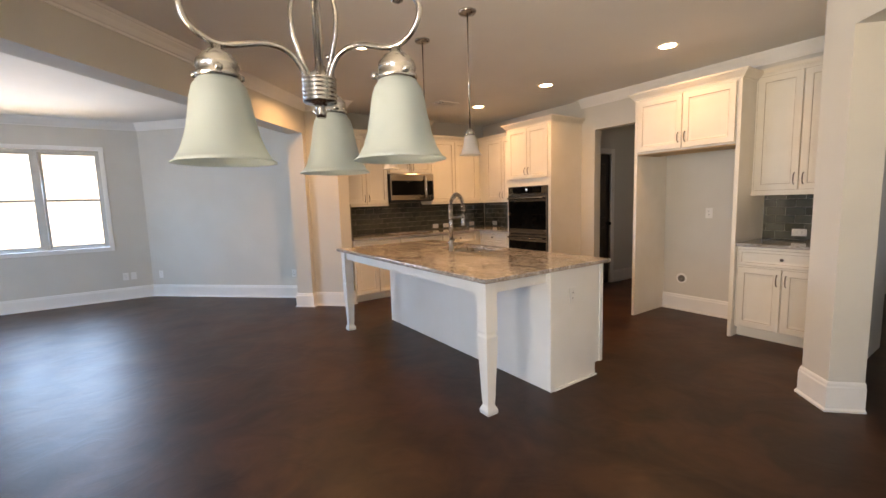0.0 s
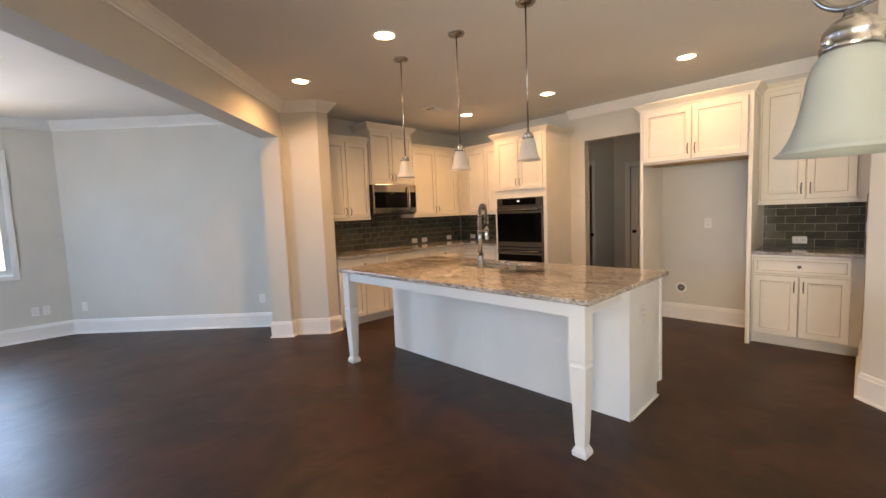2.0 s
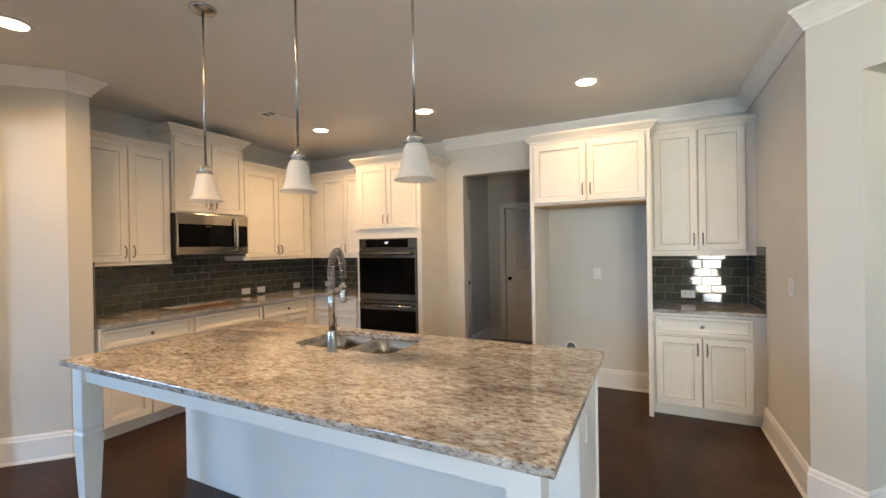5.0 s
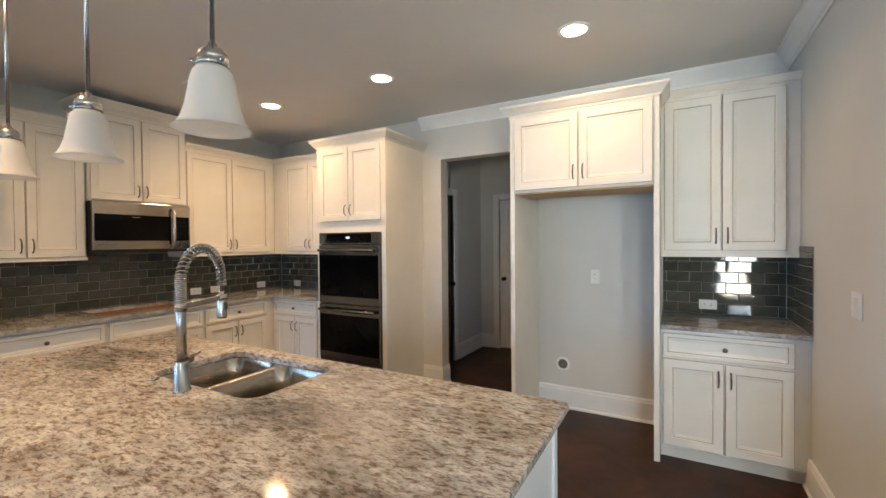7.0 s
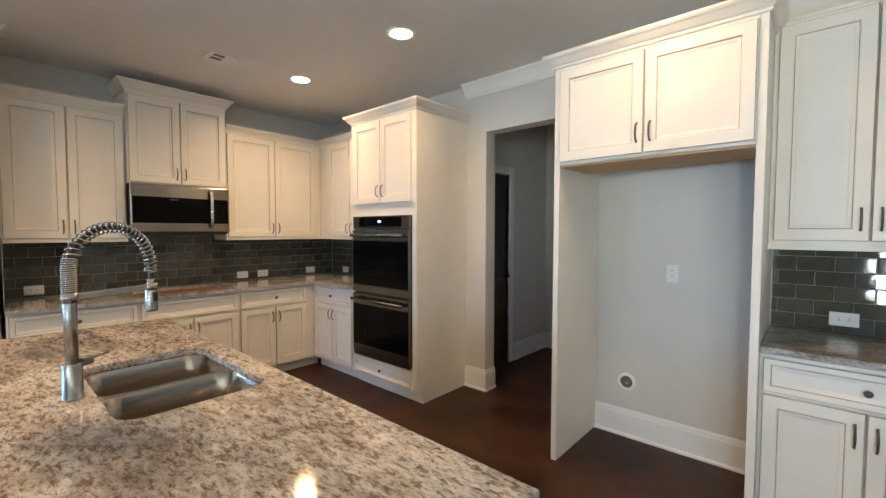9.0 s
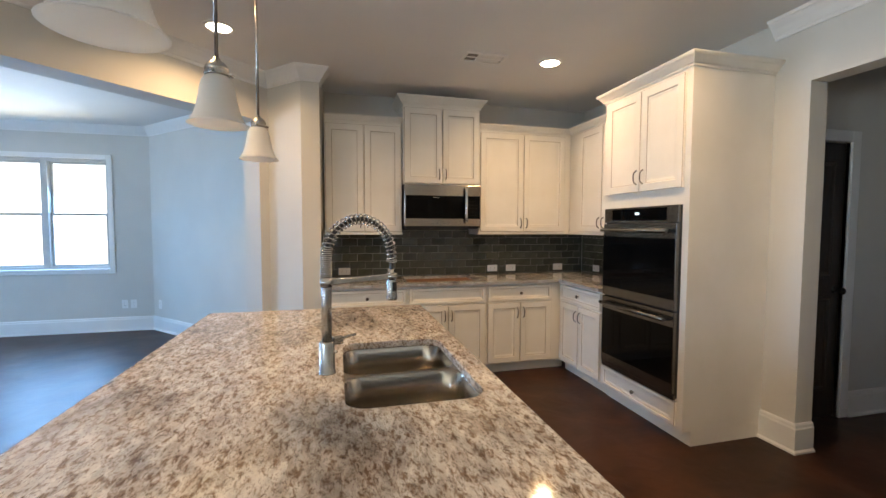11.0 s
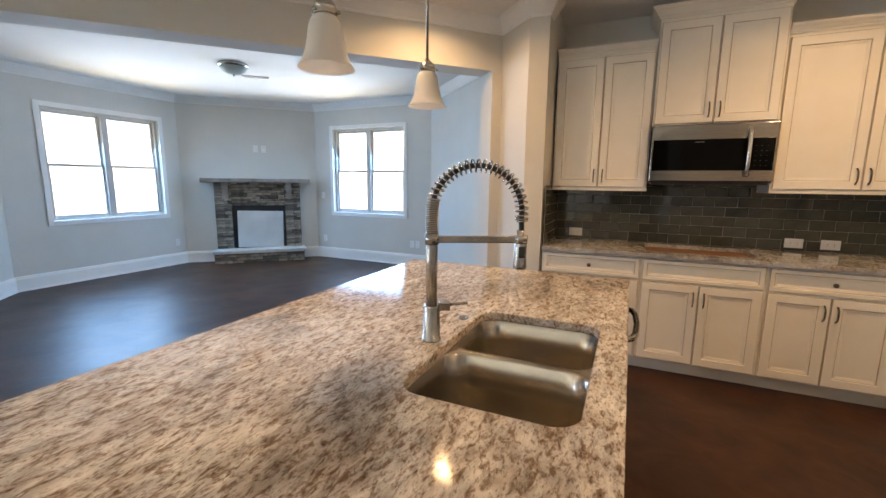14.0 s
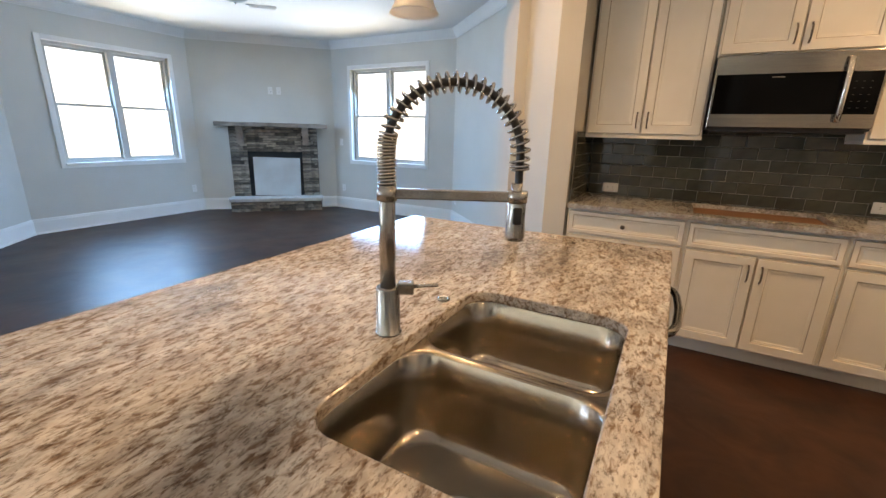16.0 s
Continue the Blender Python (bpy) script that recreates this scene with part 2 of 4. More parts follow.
# ---- mesh helpers ----
def box(bm, x0, y0, z0, x1, y1, z1, bevel=0.0, mi=0):
    vs = [bm.verts.new((x, y, z)) for z in (z0, z1) for y in (y0, y1) for x in (x0, x1)]
    fs = [bm.faces.new([vs[i] for i in q]) for q in ((0, 2, 3, 1), (4, 5, 7, 6), (0, 1, 5, 4), (1, 3, 7, 5), (3, 2, 6, 7), (2, 0, 4, 6))]
    for f in fs:
        f.material_index = mi
    if bevel:
        es = {e for f in fs for e in f.edges}
        r = bmesh.ops.bevel(bm, geom=list(es), offset=bevel, segments=2, affect="EDGES", profile=0.5)
        for f in r["faces"]:
            f.material_index = mi


def prism(bm, poly, z0, z1, mi=0):
    lo = [bm.verts.new((x, y, z0)) for x, y in poly]
    hi = [bm.verts.new((x, y, z1)) for x, y in poly]
    k = len(poly)
    fs = [bm.faces.new(hi), bm.faces.new(lo[::-1])]
    fs += [bm.faces.new((lo[i], lo[(i + 1) % k], hi[(i + 1) % k], hi[i])) for i in range(k)]
    for f in fs:
        f.material_index = mi


def lathe(bm, profile, at=(0, 0, 0), seg=24, cap=True, mi=0, axis="z"):
    """profile: (radius, height) pairs, turned about an axis through at."""
    def spot(r, h, a):
        u, v = r * math.cos(a), r * math.sin(a)
        p = (u, v, h) if axis == "z" else (u, h, v) if axis == "y" else (h, u, v)
        return tuple(p[i] + at[i] for i in range(3))
    rings = [[bm.verts.new(spot(r, h, 2 * math.pi * i / seg)) for i in range(seg)] for r, h in profile]
    for p, q in zip(rings, rings[1:]):
        for i in range(seg):
            f = bm.faces.new((p[i], p[(i + 1) % seg], q[(i + 1) % seg], q[i]))
            f.material_index, f.smooth = mi, True
    if cap:
        for ring in (rings[0], rings[-1]):
            f = bm.faces.new(ring)
            f.material_index = mi
    return rings


def tube(bm, pts, r, seg=8, mi=0):
    """A round bar along points; r one radius or one for each point."""
    pts = [Vector(p) for p in pts]
    rs = r if isinstance(r, (list, tuple)) else [r] * len(pts)
    rings, up = [], None
    for i, p in enumerate(pts):
        d = (pts[min(i + 1, len(pts) - 1)] - pts[max(i - 1, 0)]).normalized()
        if up is None:
            up = d.orthogonal().normalized()
        up = (up - d * up.dot(d)).normalized()
        side = d.cross(up)
        rings.append([bm.verts.new(p + rs[i] * (math.cos(a) * up + math.sin(a) * side)) for a in (2 * math.pi * k / seg for k in range(seg))])
    for a, b in zip(rings, rings[1:]):
        for i in range(seg):
            f = bm.faces.new((a[i], a[(i + 1) % seg], b[(i + 1) % seg], b[i]))
            f.material_index, f.smooth = mi, True
    for ring in (rings[0], rings[-1]):
        bm.faces.new(ring).material_index = mi


def sweep(bm, path, profile, closed=False, mi=0):
    """Runs a profile of (offset to the left, z) along a line of (x, y) with mitred corners."""
    pts = [Vector((x, y)) for x, y in path]
    k = len(pts)
    rings = []
    for i, p in enumerate(pts):
        a = pts[i] - pts[i - 1] if (i or closed) else pts[1] - pts[0]
        b = pts[(i + 1) % k] - pts[i] if (i < k - 1 or closed) else pts[-1] - pts[-2]
        na, nb = Vector((-a.y, a.x)).normalized(), Vector((-b.y, b.x)).normalized()
        m = (na + nb).normalized()
        m /= max(m.dot(na), 0.3)
        rings.append([bm.verts.new((p.x + m.x * o, p.y + m.y * o, z)) for o, z in profile])
    n = len(profile)
    for i in range(k if closed else k - 1):
        a, b = rings[i], rings[(i + 1) % k]
        for j in range(n):
            bm.faces.new((a[j], a[(j + 1) % n], b[(j + 1) % n], b[j])).material_index = mi
    if not closed:
        bm.faces.new(rings[0]), bm.faces.new(rings[-1][::-1])


def mesh_of(name, bm, mats):
    me = bpy.data.meshes.new(name)
    bmesh.ops.recalc_face_normals(bm, faces=bm.faces)
    bm.to_mesh(me)
    bm.free()
    for m in mats if isinstance(mats, (list, tuple)) else [mats]:
        me.materials.append(m)
    return me


def part(name, bm, mats, parent=None, label="", at=None):
    ob = new(name, mesh_of(name, bm, mats))
    ob.parent = parent
    if at is not None:
        ob.matrix_basis = at
    return tagged(ob, label=label)


def thing(name, at, label, category, group=""):
    ob = new(name)
    ob.matrix_basis = at
    ob.empty_display_size = 0.1
    return tagged(ob, label, category, group)


def made(fn, *args, **kw):
    bm = bmesh.new()
    fn(bm, *args, **kw)
    return bm


def structure(name, bm, mats, label=""):
    return tagged(part(name, bm, mats, None, label), category=name.rsplit("_", 1)[0].replace("_", " "), kind="structure")


# ---- floor, ceiling, walls ----
structure("floor", made(box, -3.6, -2.8, -0.12, 8.8, 9.3, 0.0), FLOOR, "glossy dark brown stained concrete floor with mottled clouds")
structure("ceiling", made(box, -3.6, -2.8, H, 8.8, 9.3, H + 0.12), CEIL, "flat matt ceiling painted warm white")


def wall(name, p0, p1, thick=0.13, openings=(), top=H, label="smooth wall painted pale greige"):
    """A wall with its room face from p0 to p1, the room on the left; openings: (from, to, sill, head) along it."""
    p0, p1 = Vector(p0), Vector(p1)
    d = (p1 - p0).normalized()
    out, long = Vector((d.y, -d.x)), (p1 - p0).length
    bm = bmesh.new()

    def slab(s0, s1, z0, z1):
        if s1 - s0 > 1e-4 and z1 - z0 > 1e-4:
            a, b = p0 + d * s0, p0 + d * s1
            prism(bm, [(q.x, q.y) for q in (a, b, b + out * thick, a + out * thick)], z0, z1)
    s = 0.0
    for a, b, z0, z1 in sorted(openings):
        slab(s, a, 0, top), slab(a, b, 0, z0), slab(a, b, z1, top)
        s = b
    slab(s, long, 0, top)
    return structure(name, bm, WALL, label)


J1, J2, J3, J4, J5 = (2.29, 6.56), (2.45, 6.40), (2.515, 6.465), (2.815, 6.165), (2.965, 6.175)
NE, NW, EX, SY = (0.63, 8.97), (-1.736, 8.97), 5.90, 1.61
NY = 6.80
# living room, an octagon
wall("wall_living_northeast", (2.70, 6.90), NE)
wall("wall_living_north", NE, NW, 0.16, [(0.502, 1.958, 0.85, 2.313)])
wall("wall_living_northwest", NW, (-3.27, 7.436))
wall("wall_living_west", (-3.27, 7.436), (-3.27, 5.22), 0.16, [(0.296, 1.752, 0.85, 2.313)])
wall("wall_living_southwest", (-3.27, 5.22), (-1.15, 3.06))
# column and header between living room and kitchen
structure("wall_column", made(prism, [J1, J2, J3, J4, J5, (2.985, 6.93), (2.72, 6.93), (2.66, 6.93)], 0, H), WALL, "angled wall end painted pale greige")
structure("header_beam", made(prism, [J1, (-1.15, 3.03), (-1.20, 2.62), J2], 2.35, H), WALL, "wide dropped header painted pale greige")
# kitchen and dining
wall("wall_dining_west", (-1.20, 2.62), (-1.20, -1.20), 0.16, [(1.12, 1.88, 0.03, 2.08), (2.392, 3.548, 0.85, 2.313)])
wall("wall_dining_south", (-1.20, -1.20), (1.525, -1.20))
S2 = math.sqrt(2)
JAMB = (5.595 - (1.525 - 1.20)) / S2
wall("wall_southeast", (1.525, -1.20), (SY + 2.725, SY), 0.20, [(JAMB - 1.5, JAMB, 0, 2.326)])
wall("wall_kitchen_south", (SY + 2.725, SY), (EX, SY))
wall("wall_kitchen_east", (EX, SY), (EX, NY), 0.14, [(3.46 - SY, 4.398 - SY, 0, 2.32)])
wall("wall_kitchen_north", (EX, NY), (2.985, NY))
# hall behind the opening
wall("wall_hall_north", (7.58, 4.70), (EX + 0.14, 4.70), 0.13, [(0.84, 1.44, 0, 2.05)])
wall("wall_hall_east", (7.58, 2.6), (7.58, 4.70), 0.13, [(1.01, 1.82, 0, 2.05)])
wall("wall_hall_south", (EX + 0.14, 2.6), (7.58, 2.6))
# foyer behind the angled opening
wall("wall_foyer_east", (8.6, -2.6), (8.6, 2.47))
wall("wall_foyer_south", (1.5, -2.6), (8.6, -2.6), 0.16, [(5.172, 6.328, 0.85, 2.313)])
wall("wall_foyer_west", (1.5, -1.33), (1.5, -2.6))
wall("wall_foyer_north", (8.6, 2.47), (6.04, 2.47))

BASE = [(0, 0), (0.030, 0), (0.030, 0.012), (0.018, 0.022), (0.018, 0.155), (0.013, 0.165), (0.012, 0.18), (0.006, 0.19), (0, 0.19)]
CROWN = [(0, H), (0, H - 0.115), (0.010, H - 0.115), (0.014, H - 0.098), (0.022, H - 0.092), (0.045, H - 0.055), (0.066, H - 0.030), (0.072, H - 0.020), (0.078, H - 0.018), (0.085, H - 0.004), (0.085, H)]


def trim(name, path, profile, closed=False, label="white painted baseboard"):
    structure(name, made(sweep, path, profile, closed), TRIM, label)


FPC = Vector((-2.436, 8.270))
U = Vector((1 / S2, 1 / S2))
fl, fr = FPC - U * 0.70, FPC + U * 0.70
trim("baseboard_living_north", [(2.68, 6.92), NE, NW, tuple(fr)], BASE)
trim("baseboard_living_west", [tuple(fl), (-3.27, 7.436), (-3.27, 5.22), (-1.15, 3.06)], BASE)
trim("baseboard_column", [(J5[0], 6.215), J5, J4, J3, J2, J1, (2.62, 6.89)], BASE)
trim("baseboard_dining_west", [(-1.20, 2.62), (-1.20, 1.58)], BASE)
trim("baseboard_dining_south", [(-1.20, 0.66), (-1.20, -1.20), (1.525, -1.20), (1.525 + (JAMB - 1.5) / S2, -1.20 + (JAMB - 1.5) / S2)], BASE)
jx, jy = 1.525 + JAMB / S2, -1.20 + JAMB / S2
trim("baseboard_southeast", [(jx + 0.20 / S2, jy - 0.20 / S2), (jx, jy), (SY + 2.725, SY), (5.36, SY)], BASE)
trim("baseboard_fridge_alcove", [(EX, 2.42), (EX, 3.39)], BASE)
trim("baseboard_hall_jamb", [(EX + 0.14, 4.398), (EX, 4.398), (EX, 4.64)], BASE)
trim("baseboard_hall", [(7.58, 2.6), (7.58, 3.52)], BASE)
trim("baseboard_hall_north", [(7.58, 4.50), (7.58, 4.70), (6.83, 4.70)], BASE)
trim("crown_living", [(2.68, 6.92), NE, NW, (-3.27, 7.436), (-3.27, 5.22), (-1.15, 3.03)], CROWN, True, "white crown moulding round the living room")
trim("crown_kitchen", [(J5[0], 6.30), J5, J4, J3, J2, (-1.20, 2.62), (-1.20, -1.20), (1.525, -1.20), (SY + 2.725, SY), (EX, SY), (EX, 4.62)], CROWN, False, "white crown moulding round the kitchen ceiling")


# ---- windows ----
def window(name, at, w=1.576, z0=0.79, z1=2.373, label="white framed twin sash window, glaring bright outside"):
    """Twin double-hung window; local x along the wall, y outward through it."""
    th = thing(name, at, label, "window")
    th["kind"] = "structure"
    t = 0.06
    bm = bmesh.new()
    for b in ((0, z0, t, z1), (w - t, z0, w, z1), (t, z1 - t, w - t, z1), (t, z0, w - t, z0 + t)):
        box(bm, b[0], -0.018, b[1], b[2], 0.0, b[3], 0.003)
    part("casing", bm, TRIM, th)
    part("window_sill", made(box, t - 0.01, -0.026, z0 + t - 0.018, w - t + 0.01, 0.06, z0 + t + 0.004, 0.003), TRIM, th)
    bm = bmesh.new()
    for b in ((t, z0 + t, t + 0.035, z1 - t), (w - t - 0.035, z0 + t, w - t, z1 - t), (t + .035, z1 - t - 0.035, w - t - .035, z1 - t), (t + .035, z0 + t, w - t - .035, z0 + t + 0.035)):
        box(bm, b[0], 0.05, b[1], b[2], 0.13, b[3])
    part("window_frame", bm, SASH, th)
    part("mullion", made(box, w / 2 - 0.038, 0.035, z0 + t + .035, w / 2 + 0.038, 0.13, z1 - t - .035, 0.003), SASH, th)
    zm = (z0 + z1) / 2
    for a, b in ((t + 0.035, w / 2 - 0.038), (w / 2 + 0.038, w - t - 0.035)):
        for lo, hi, y in ((z0 + t + 0.035, zm + 0.018, 0.072), (zm - 0.018, z1 - t - 0.035, 0.098)):
            bm = bmesh.new()
            for q in ((a, lo, a + 0.028, hi), (b - 0.028, lo, b, hi), (a + .028, hi - 0.03, b - .028, hi), (a + .028, lo, b - .028, lo + 0.03)):
                box(bm, q[0], y, q[1], q[2], y + 0.024, q[3])
            sash = part("sash", bm, SASH, th, "tan vinyl sash")
            pane = part("pane", made(box, a + 0.028, y + 0.010, lo + 0.03, b - 0.028, y + 0.014, hi - 0.03), PANE, sash)
            pane.visible_shadow = False
    return th


window("window_1", pose(-3.27, 5.624, 0, 0, 0, 90))
window("window_2", pose(-1.388, 8.97, 0, 0, 0, 0))


def glass_door(at):
    """Glazed patio door in the dining wall."""
    th = tagged(thing("door_patio", at, "white glazed patio door", "door"), kind="structure")
    bm = bmesh.new()
    for q in ((0.0, 0.03, 0.14, 2.08), (0.62, 0.03, 0.76, 2.08), (0.14, 1.95, 0.62, 2.08), (0.14, 0.03, 0.62, 0.20)):
        box(bm, q[0], 0.03, q[1], q[2], 0.075, q[3], 0.002)
    leaf = part("door_leaf", bm, TRIM, th)
    part("pane", made(box, 0.14, 0.05, 0.20, 0.62, 0.055, 1.95), PANE, leaf).visible_shadow = False
    for q in ((-0.075, 0.0, 0.0, 2.155), (0.76, 0.0, 0.835, 2.155), (0.0, 2.08, 0.76, 2.155)):
        part("casing", made(box, q[0], -0.018, q[1], q[2], -0.0005, q[3], 0.003), TRIM, th)


glass_door(pose(-1.20, 0.74, 0, 0, 0, 90))
# out of view: added as an opening for the extra dining daylight
window("unseen_window_dining", pose(-1.20, -0.988, 0, 0, 0, 90), 1.276)
# invented window behind the stair, holds the foyer's fill light
window("unseen_window_foyer", pose(7.888, -2.6, 0, 0, 0, 180), 1.276)


# ---- cabinets ----
def panel_door(w, h, rail=0.057):
    """A framed door front: local x and z from 0, face at y = -0.02, with a stepped, glazed inner moulding."""
    bm = bmesh.new()
    rings = []
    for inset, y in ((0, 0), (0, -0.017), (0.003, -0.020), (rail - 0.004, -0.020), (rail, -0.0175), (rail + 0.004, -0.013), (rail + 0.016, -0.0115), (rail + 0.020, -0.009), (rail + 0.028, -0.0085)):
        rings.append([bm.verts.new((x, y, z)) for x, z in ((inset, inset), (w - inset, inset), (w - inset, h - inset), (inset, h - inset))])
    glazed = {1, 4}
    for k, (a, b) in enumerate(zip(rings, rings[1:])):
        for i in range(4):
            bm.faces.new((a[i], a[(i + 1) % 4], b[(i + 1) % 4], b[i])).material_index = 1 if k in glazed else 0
    bm.faces.new(rings[-1]), bm.faces.new(rings[0])
    return bm


def add_pull(parent, x, z, long=0.10, flat=False):
    """An arched bar pull; upright, or lying if flat."""
    bm = bmesh.new()
    pts = []
    for i in range(11):
        u = -1 + i / 5
        s, y = u * long / 2, -0.020 - 0.026 * (1 - u ** 4)
        pts.append((x + s, y, z) if flat else (x, y, z + s))
    tube(bm, pts, [0.0062 if i in (0, 10) else 0.0042 + 0.0014 * (1 - abs(i - 5) / 5) for i in range(11)], 7)
    return part("handle", bm, PULL, parent, "pewter bow pull")


def add_knob(parent, x, z):
    bm = made(lathe, [(0.006, -0.020), (0.006, -0.032), (0.014, -0.036), (0.0155, -0.042), (0.012, -0.048), (0.004, -0.050)], (x, 0, z), 12, True, 0, "y")
    return part("knob", bm, PULL, parent, "round pewter knob")


def cab_crown(bm, w, d, z, left=True, right=True, over=0.055, high=0.075, mi=0):
    """A stepped crown round the front and the free ends of a cabinet top, flaring outward."""
    prof = [(0, 0), (0.010, 0.0), (0.012, 0.014), (0.020, 0.018), (over - 0.016, high - 0.028), (over - 0.008, high - 0.022), (over, high - 0.010), (over, high), (0, high)]
    path = ([(w, d)] if right else []) + [(w, 0), (0, 0)] + ([(0, d)] if left else [])
    sweep(bm, [(x, y) for x, y in path][::-1], [(-o, z + h) for o, h in prof][::-1], False, mi)


def cabinet(name, at, w, d, z0, z1, doors=(), drawers=(), toe=False, crown=None, label="", category="cabinet", ends=(True, True), rail=True):
    """Local x to the right as one faces it, y to the back. doors: (x0, x1, z0, z1, pull side, pull z); drawers: (x0, x1, z0, z1, knob)."""
    th = thing(name, at, label, category, "kitchen cabinets")
    bm = bmesh.new()
    box(bm, 0, 0, z0 + (0.10 if toe else 0), w, d, z1, 0.0015)
    part("body", bm, CAB, th)
    if toe:
        part("toe_kick", made(box, 0.0, 0.07, 0.0, w, d, 0.10), CAB, th)
    if rail:
        part("light_rail", made(box, -0.004, -0.010, z0 - 0.018, w + 0.004, 0.30, z0 + 0.004, 0.002), CAB, th)
    for x0, x1, a, b, side, pz in doors:
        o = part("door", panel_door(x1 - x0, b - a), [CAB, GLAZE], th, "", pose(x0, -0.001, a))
        px = 0.03 if side == "l" else x1 - x0 - 0.03
        add_pull(o, px, pz - a)
    for x0, x1, a, b, knob in drawers:
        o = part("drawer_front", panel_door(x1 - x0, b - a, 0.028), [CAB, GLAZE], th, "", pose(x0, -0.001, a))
        if knob:
            add_knob(o, (x1 - x0) / 2, (b - a) / 2)
    if crown:
        over, high = crown
        bm = bmesh.new()
        cab_crown(bm, w, d, z1 - 0.005, *ends, over, high)
        box(bm, 0, 0, z1 - 0.004, w, d, z1 + high - 0.004)
        part("crown", bm, CAB, th)
    return th


G = 0.006
def pair(x0, x1, z0, z1, pz):
    m = (x0 + x1) / 2
    return [(x0, m - G / 2, z0, z1, "r", pz), (m + G / 2, x1, z0, z1, "l", pz)]


CREAM = "cream painted cabinet with brown-glazed panel doors, "
UPZ0, UPZ1 = 1.37, 2.41
# north wall, uppers
cabinet("upper_cabinet", pose(2.99, NY - 0.33, 0), 0.723, 0.33, UPZ0, UPZ1, pair(0.012, 0.711, UPZ0 + 0.012, UPZ1 - 0.03, 1.47), crown=(0.045, 0.06), ends=(False, False), label=CREAM + "hung above the backsplash")
cabinet("upper_cabinet", pose(3.717, NY - 0.36, 0), 0.775, 0.36, 1.835, 2.60, pair(0.012, 0.763, 1.85, 2.565, 1.94), crown=(0.06, 0.08), label=CREAM + "raised over the microwave", rail=False)
cabinet("upper_cabinet", pose(4.496, NY - 0.33, 0), 1.03, 0.33, UPZ0, UPZ1, pair(0.012, 0.955, UPZ0 + 0.012, UPZ1 - 0.03, 1.47), crown=(0.045, 0.06), ends=(False, False), label=CREAM + "hung in the corner")
# east wall, upper beside the ovens
cabinet("upper_cabinet", pose(EX - 0.375, NY - 0.335, 0, 0, 0, -90), 0.985, 0.375, UPZ0, UPZ1, pair(0.20, 0.97, UPZ0 + 0.012, UPZ1 - 0.03, 1.47), crown=(0.045, 0.06), ends=(False, False), label=CREAM + "hung beside the oven tower")
# north wall, bases
BZ = 0.884
BY = NY - 0.63
for x0, x1, knob, what in ((2.99, 3.715, True, "beside the column"), (3.715, 4.475, False, "under the cooktop cut-out"), (4.475, 5.165, True, "near the corner")):
    w = x1 - x0
    cabinet("base_cabinet", pose(x0, BY, 0), w, 0.63, 0, BZ, pair(0.012, w - 0.012, 0.115, 0.70, 0.60), [(0.012, w - 0.012, 0.715, BZ - 0.018, knob)], True, label=CREAM + what, rail=False)
cabinet("corner_filler", pose(5.165, BY + 0.0005, 0), 0.165, 0.63, 0, BZ, (), (), True, label="plain cream filler panel in the base corner", rail=False)
cabinet("base_cabinet", pose(5.26, BY - 0.0, 0, 0, 0, -90), 0.69, 0.64, 0, BZ, pair(0.03, 0.678, 0.115, 0.70, 0.60), [(0.03, 0.678, 0.715, BZ - 0.018, True)], True, label=CREAM + "beside the oven tower", rail=False)

# oven tower
tower = cabinet("oven_tower", pose(5.25, 5.475, 0, 0, 0, -90), 0.86, 0.65, 0, 2.43, pair(0.045, 0.815, 1.685, 2.40, 1.79), [(0.045, 0.815, 0.125, 0.285, True)], True, crown=(0.06, 0.075), label="tall cream cabinet tower holding the double oven", rail=False)


def double_oven(at):
    th = thing("double_oven", at, "stainless and black glass double wall oven, doors shut", "oven")
    w = 0.76
    part("body", made(box, 0.0, -0.012, 0.305, w, 0.02, 1.575, 0.002), BLACK, th)
    panel = part("control_panel", made(box, 0.0, -0.030, 1.462, w, -0.012, 1.575, 0.003), DARKSTEEL, th, "steel control panel")
    part("display", made(box, 0.10, -0.032, 1.475, w - 0.10, -0.028, 1.562), BLACKGLASS, panel, "black glass display")
    part("clock", made(box, 0.36, -0.033, 1.518, 0.40, -0.0315, 1.534), LEDGREEN, panel, "small lit clock digits")
    for z0, z1 in ((0.885, 1.455), (0.335, 0.875)):
        door = part("oven_door", made(box, 0.004, -0.040, z0, w - 0.004, -0.012, z1, 0.004), DARKSTEEL, th, "steel framed oven door")
        part("door_glass", made(box, 0.012, -0.043, z0 + 0.07, w - 0.012, -0.038, z1 - 0.10), BLACKGLASS, door, "black door glass")
        bm = bmesh.new()
        tube(bm, [(0.04, -0.085, z1 - 0.05), (w - 0.04, -0.085, z1 - 0.05)], 0.014, 12)
        for x in (0.06, w - 0.06):
            box(bm, x - 0.012, -0.080, z1 - 0.06, x + 0.012, -0.038, z1 - 0.04)
        part("handle", bm, DARKSTEEL, door, "round steel bar handle")
    part("base_trim", made(box, 0.0, -0.030, 0.295, w, -0.010, 0.330, 0.002), DARKSTEEL, th, "steel vent trim")


double_oven(pose(5.25, 5.425, 0, 0, 0, -90))

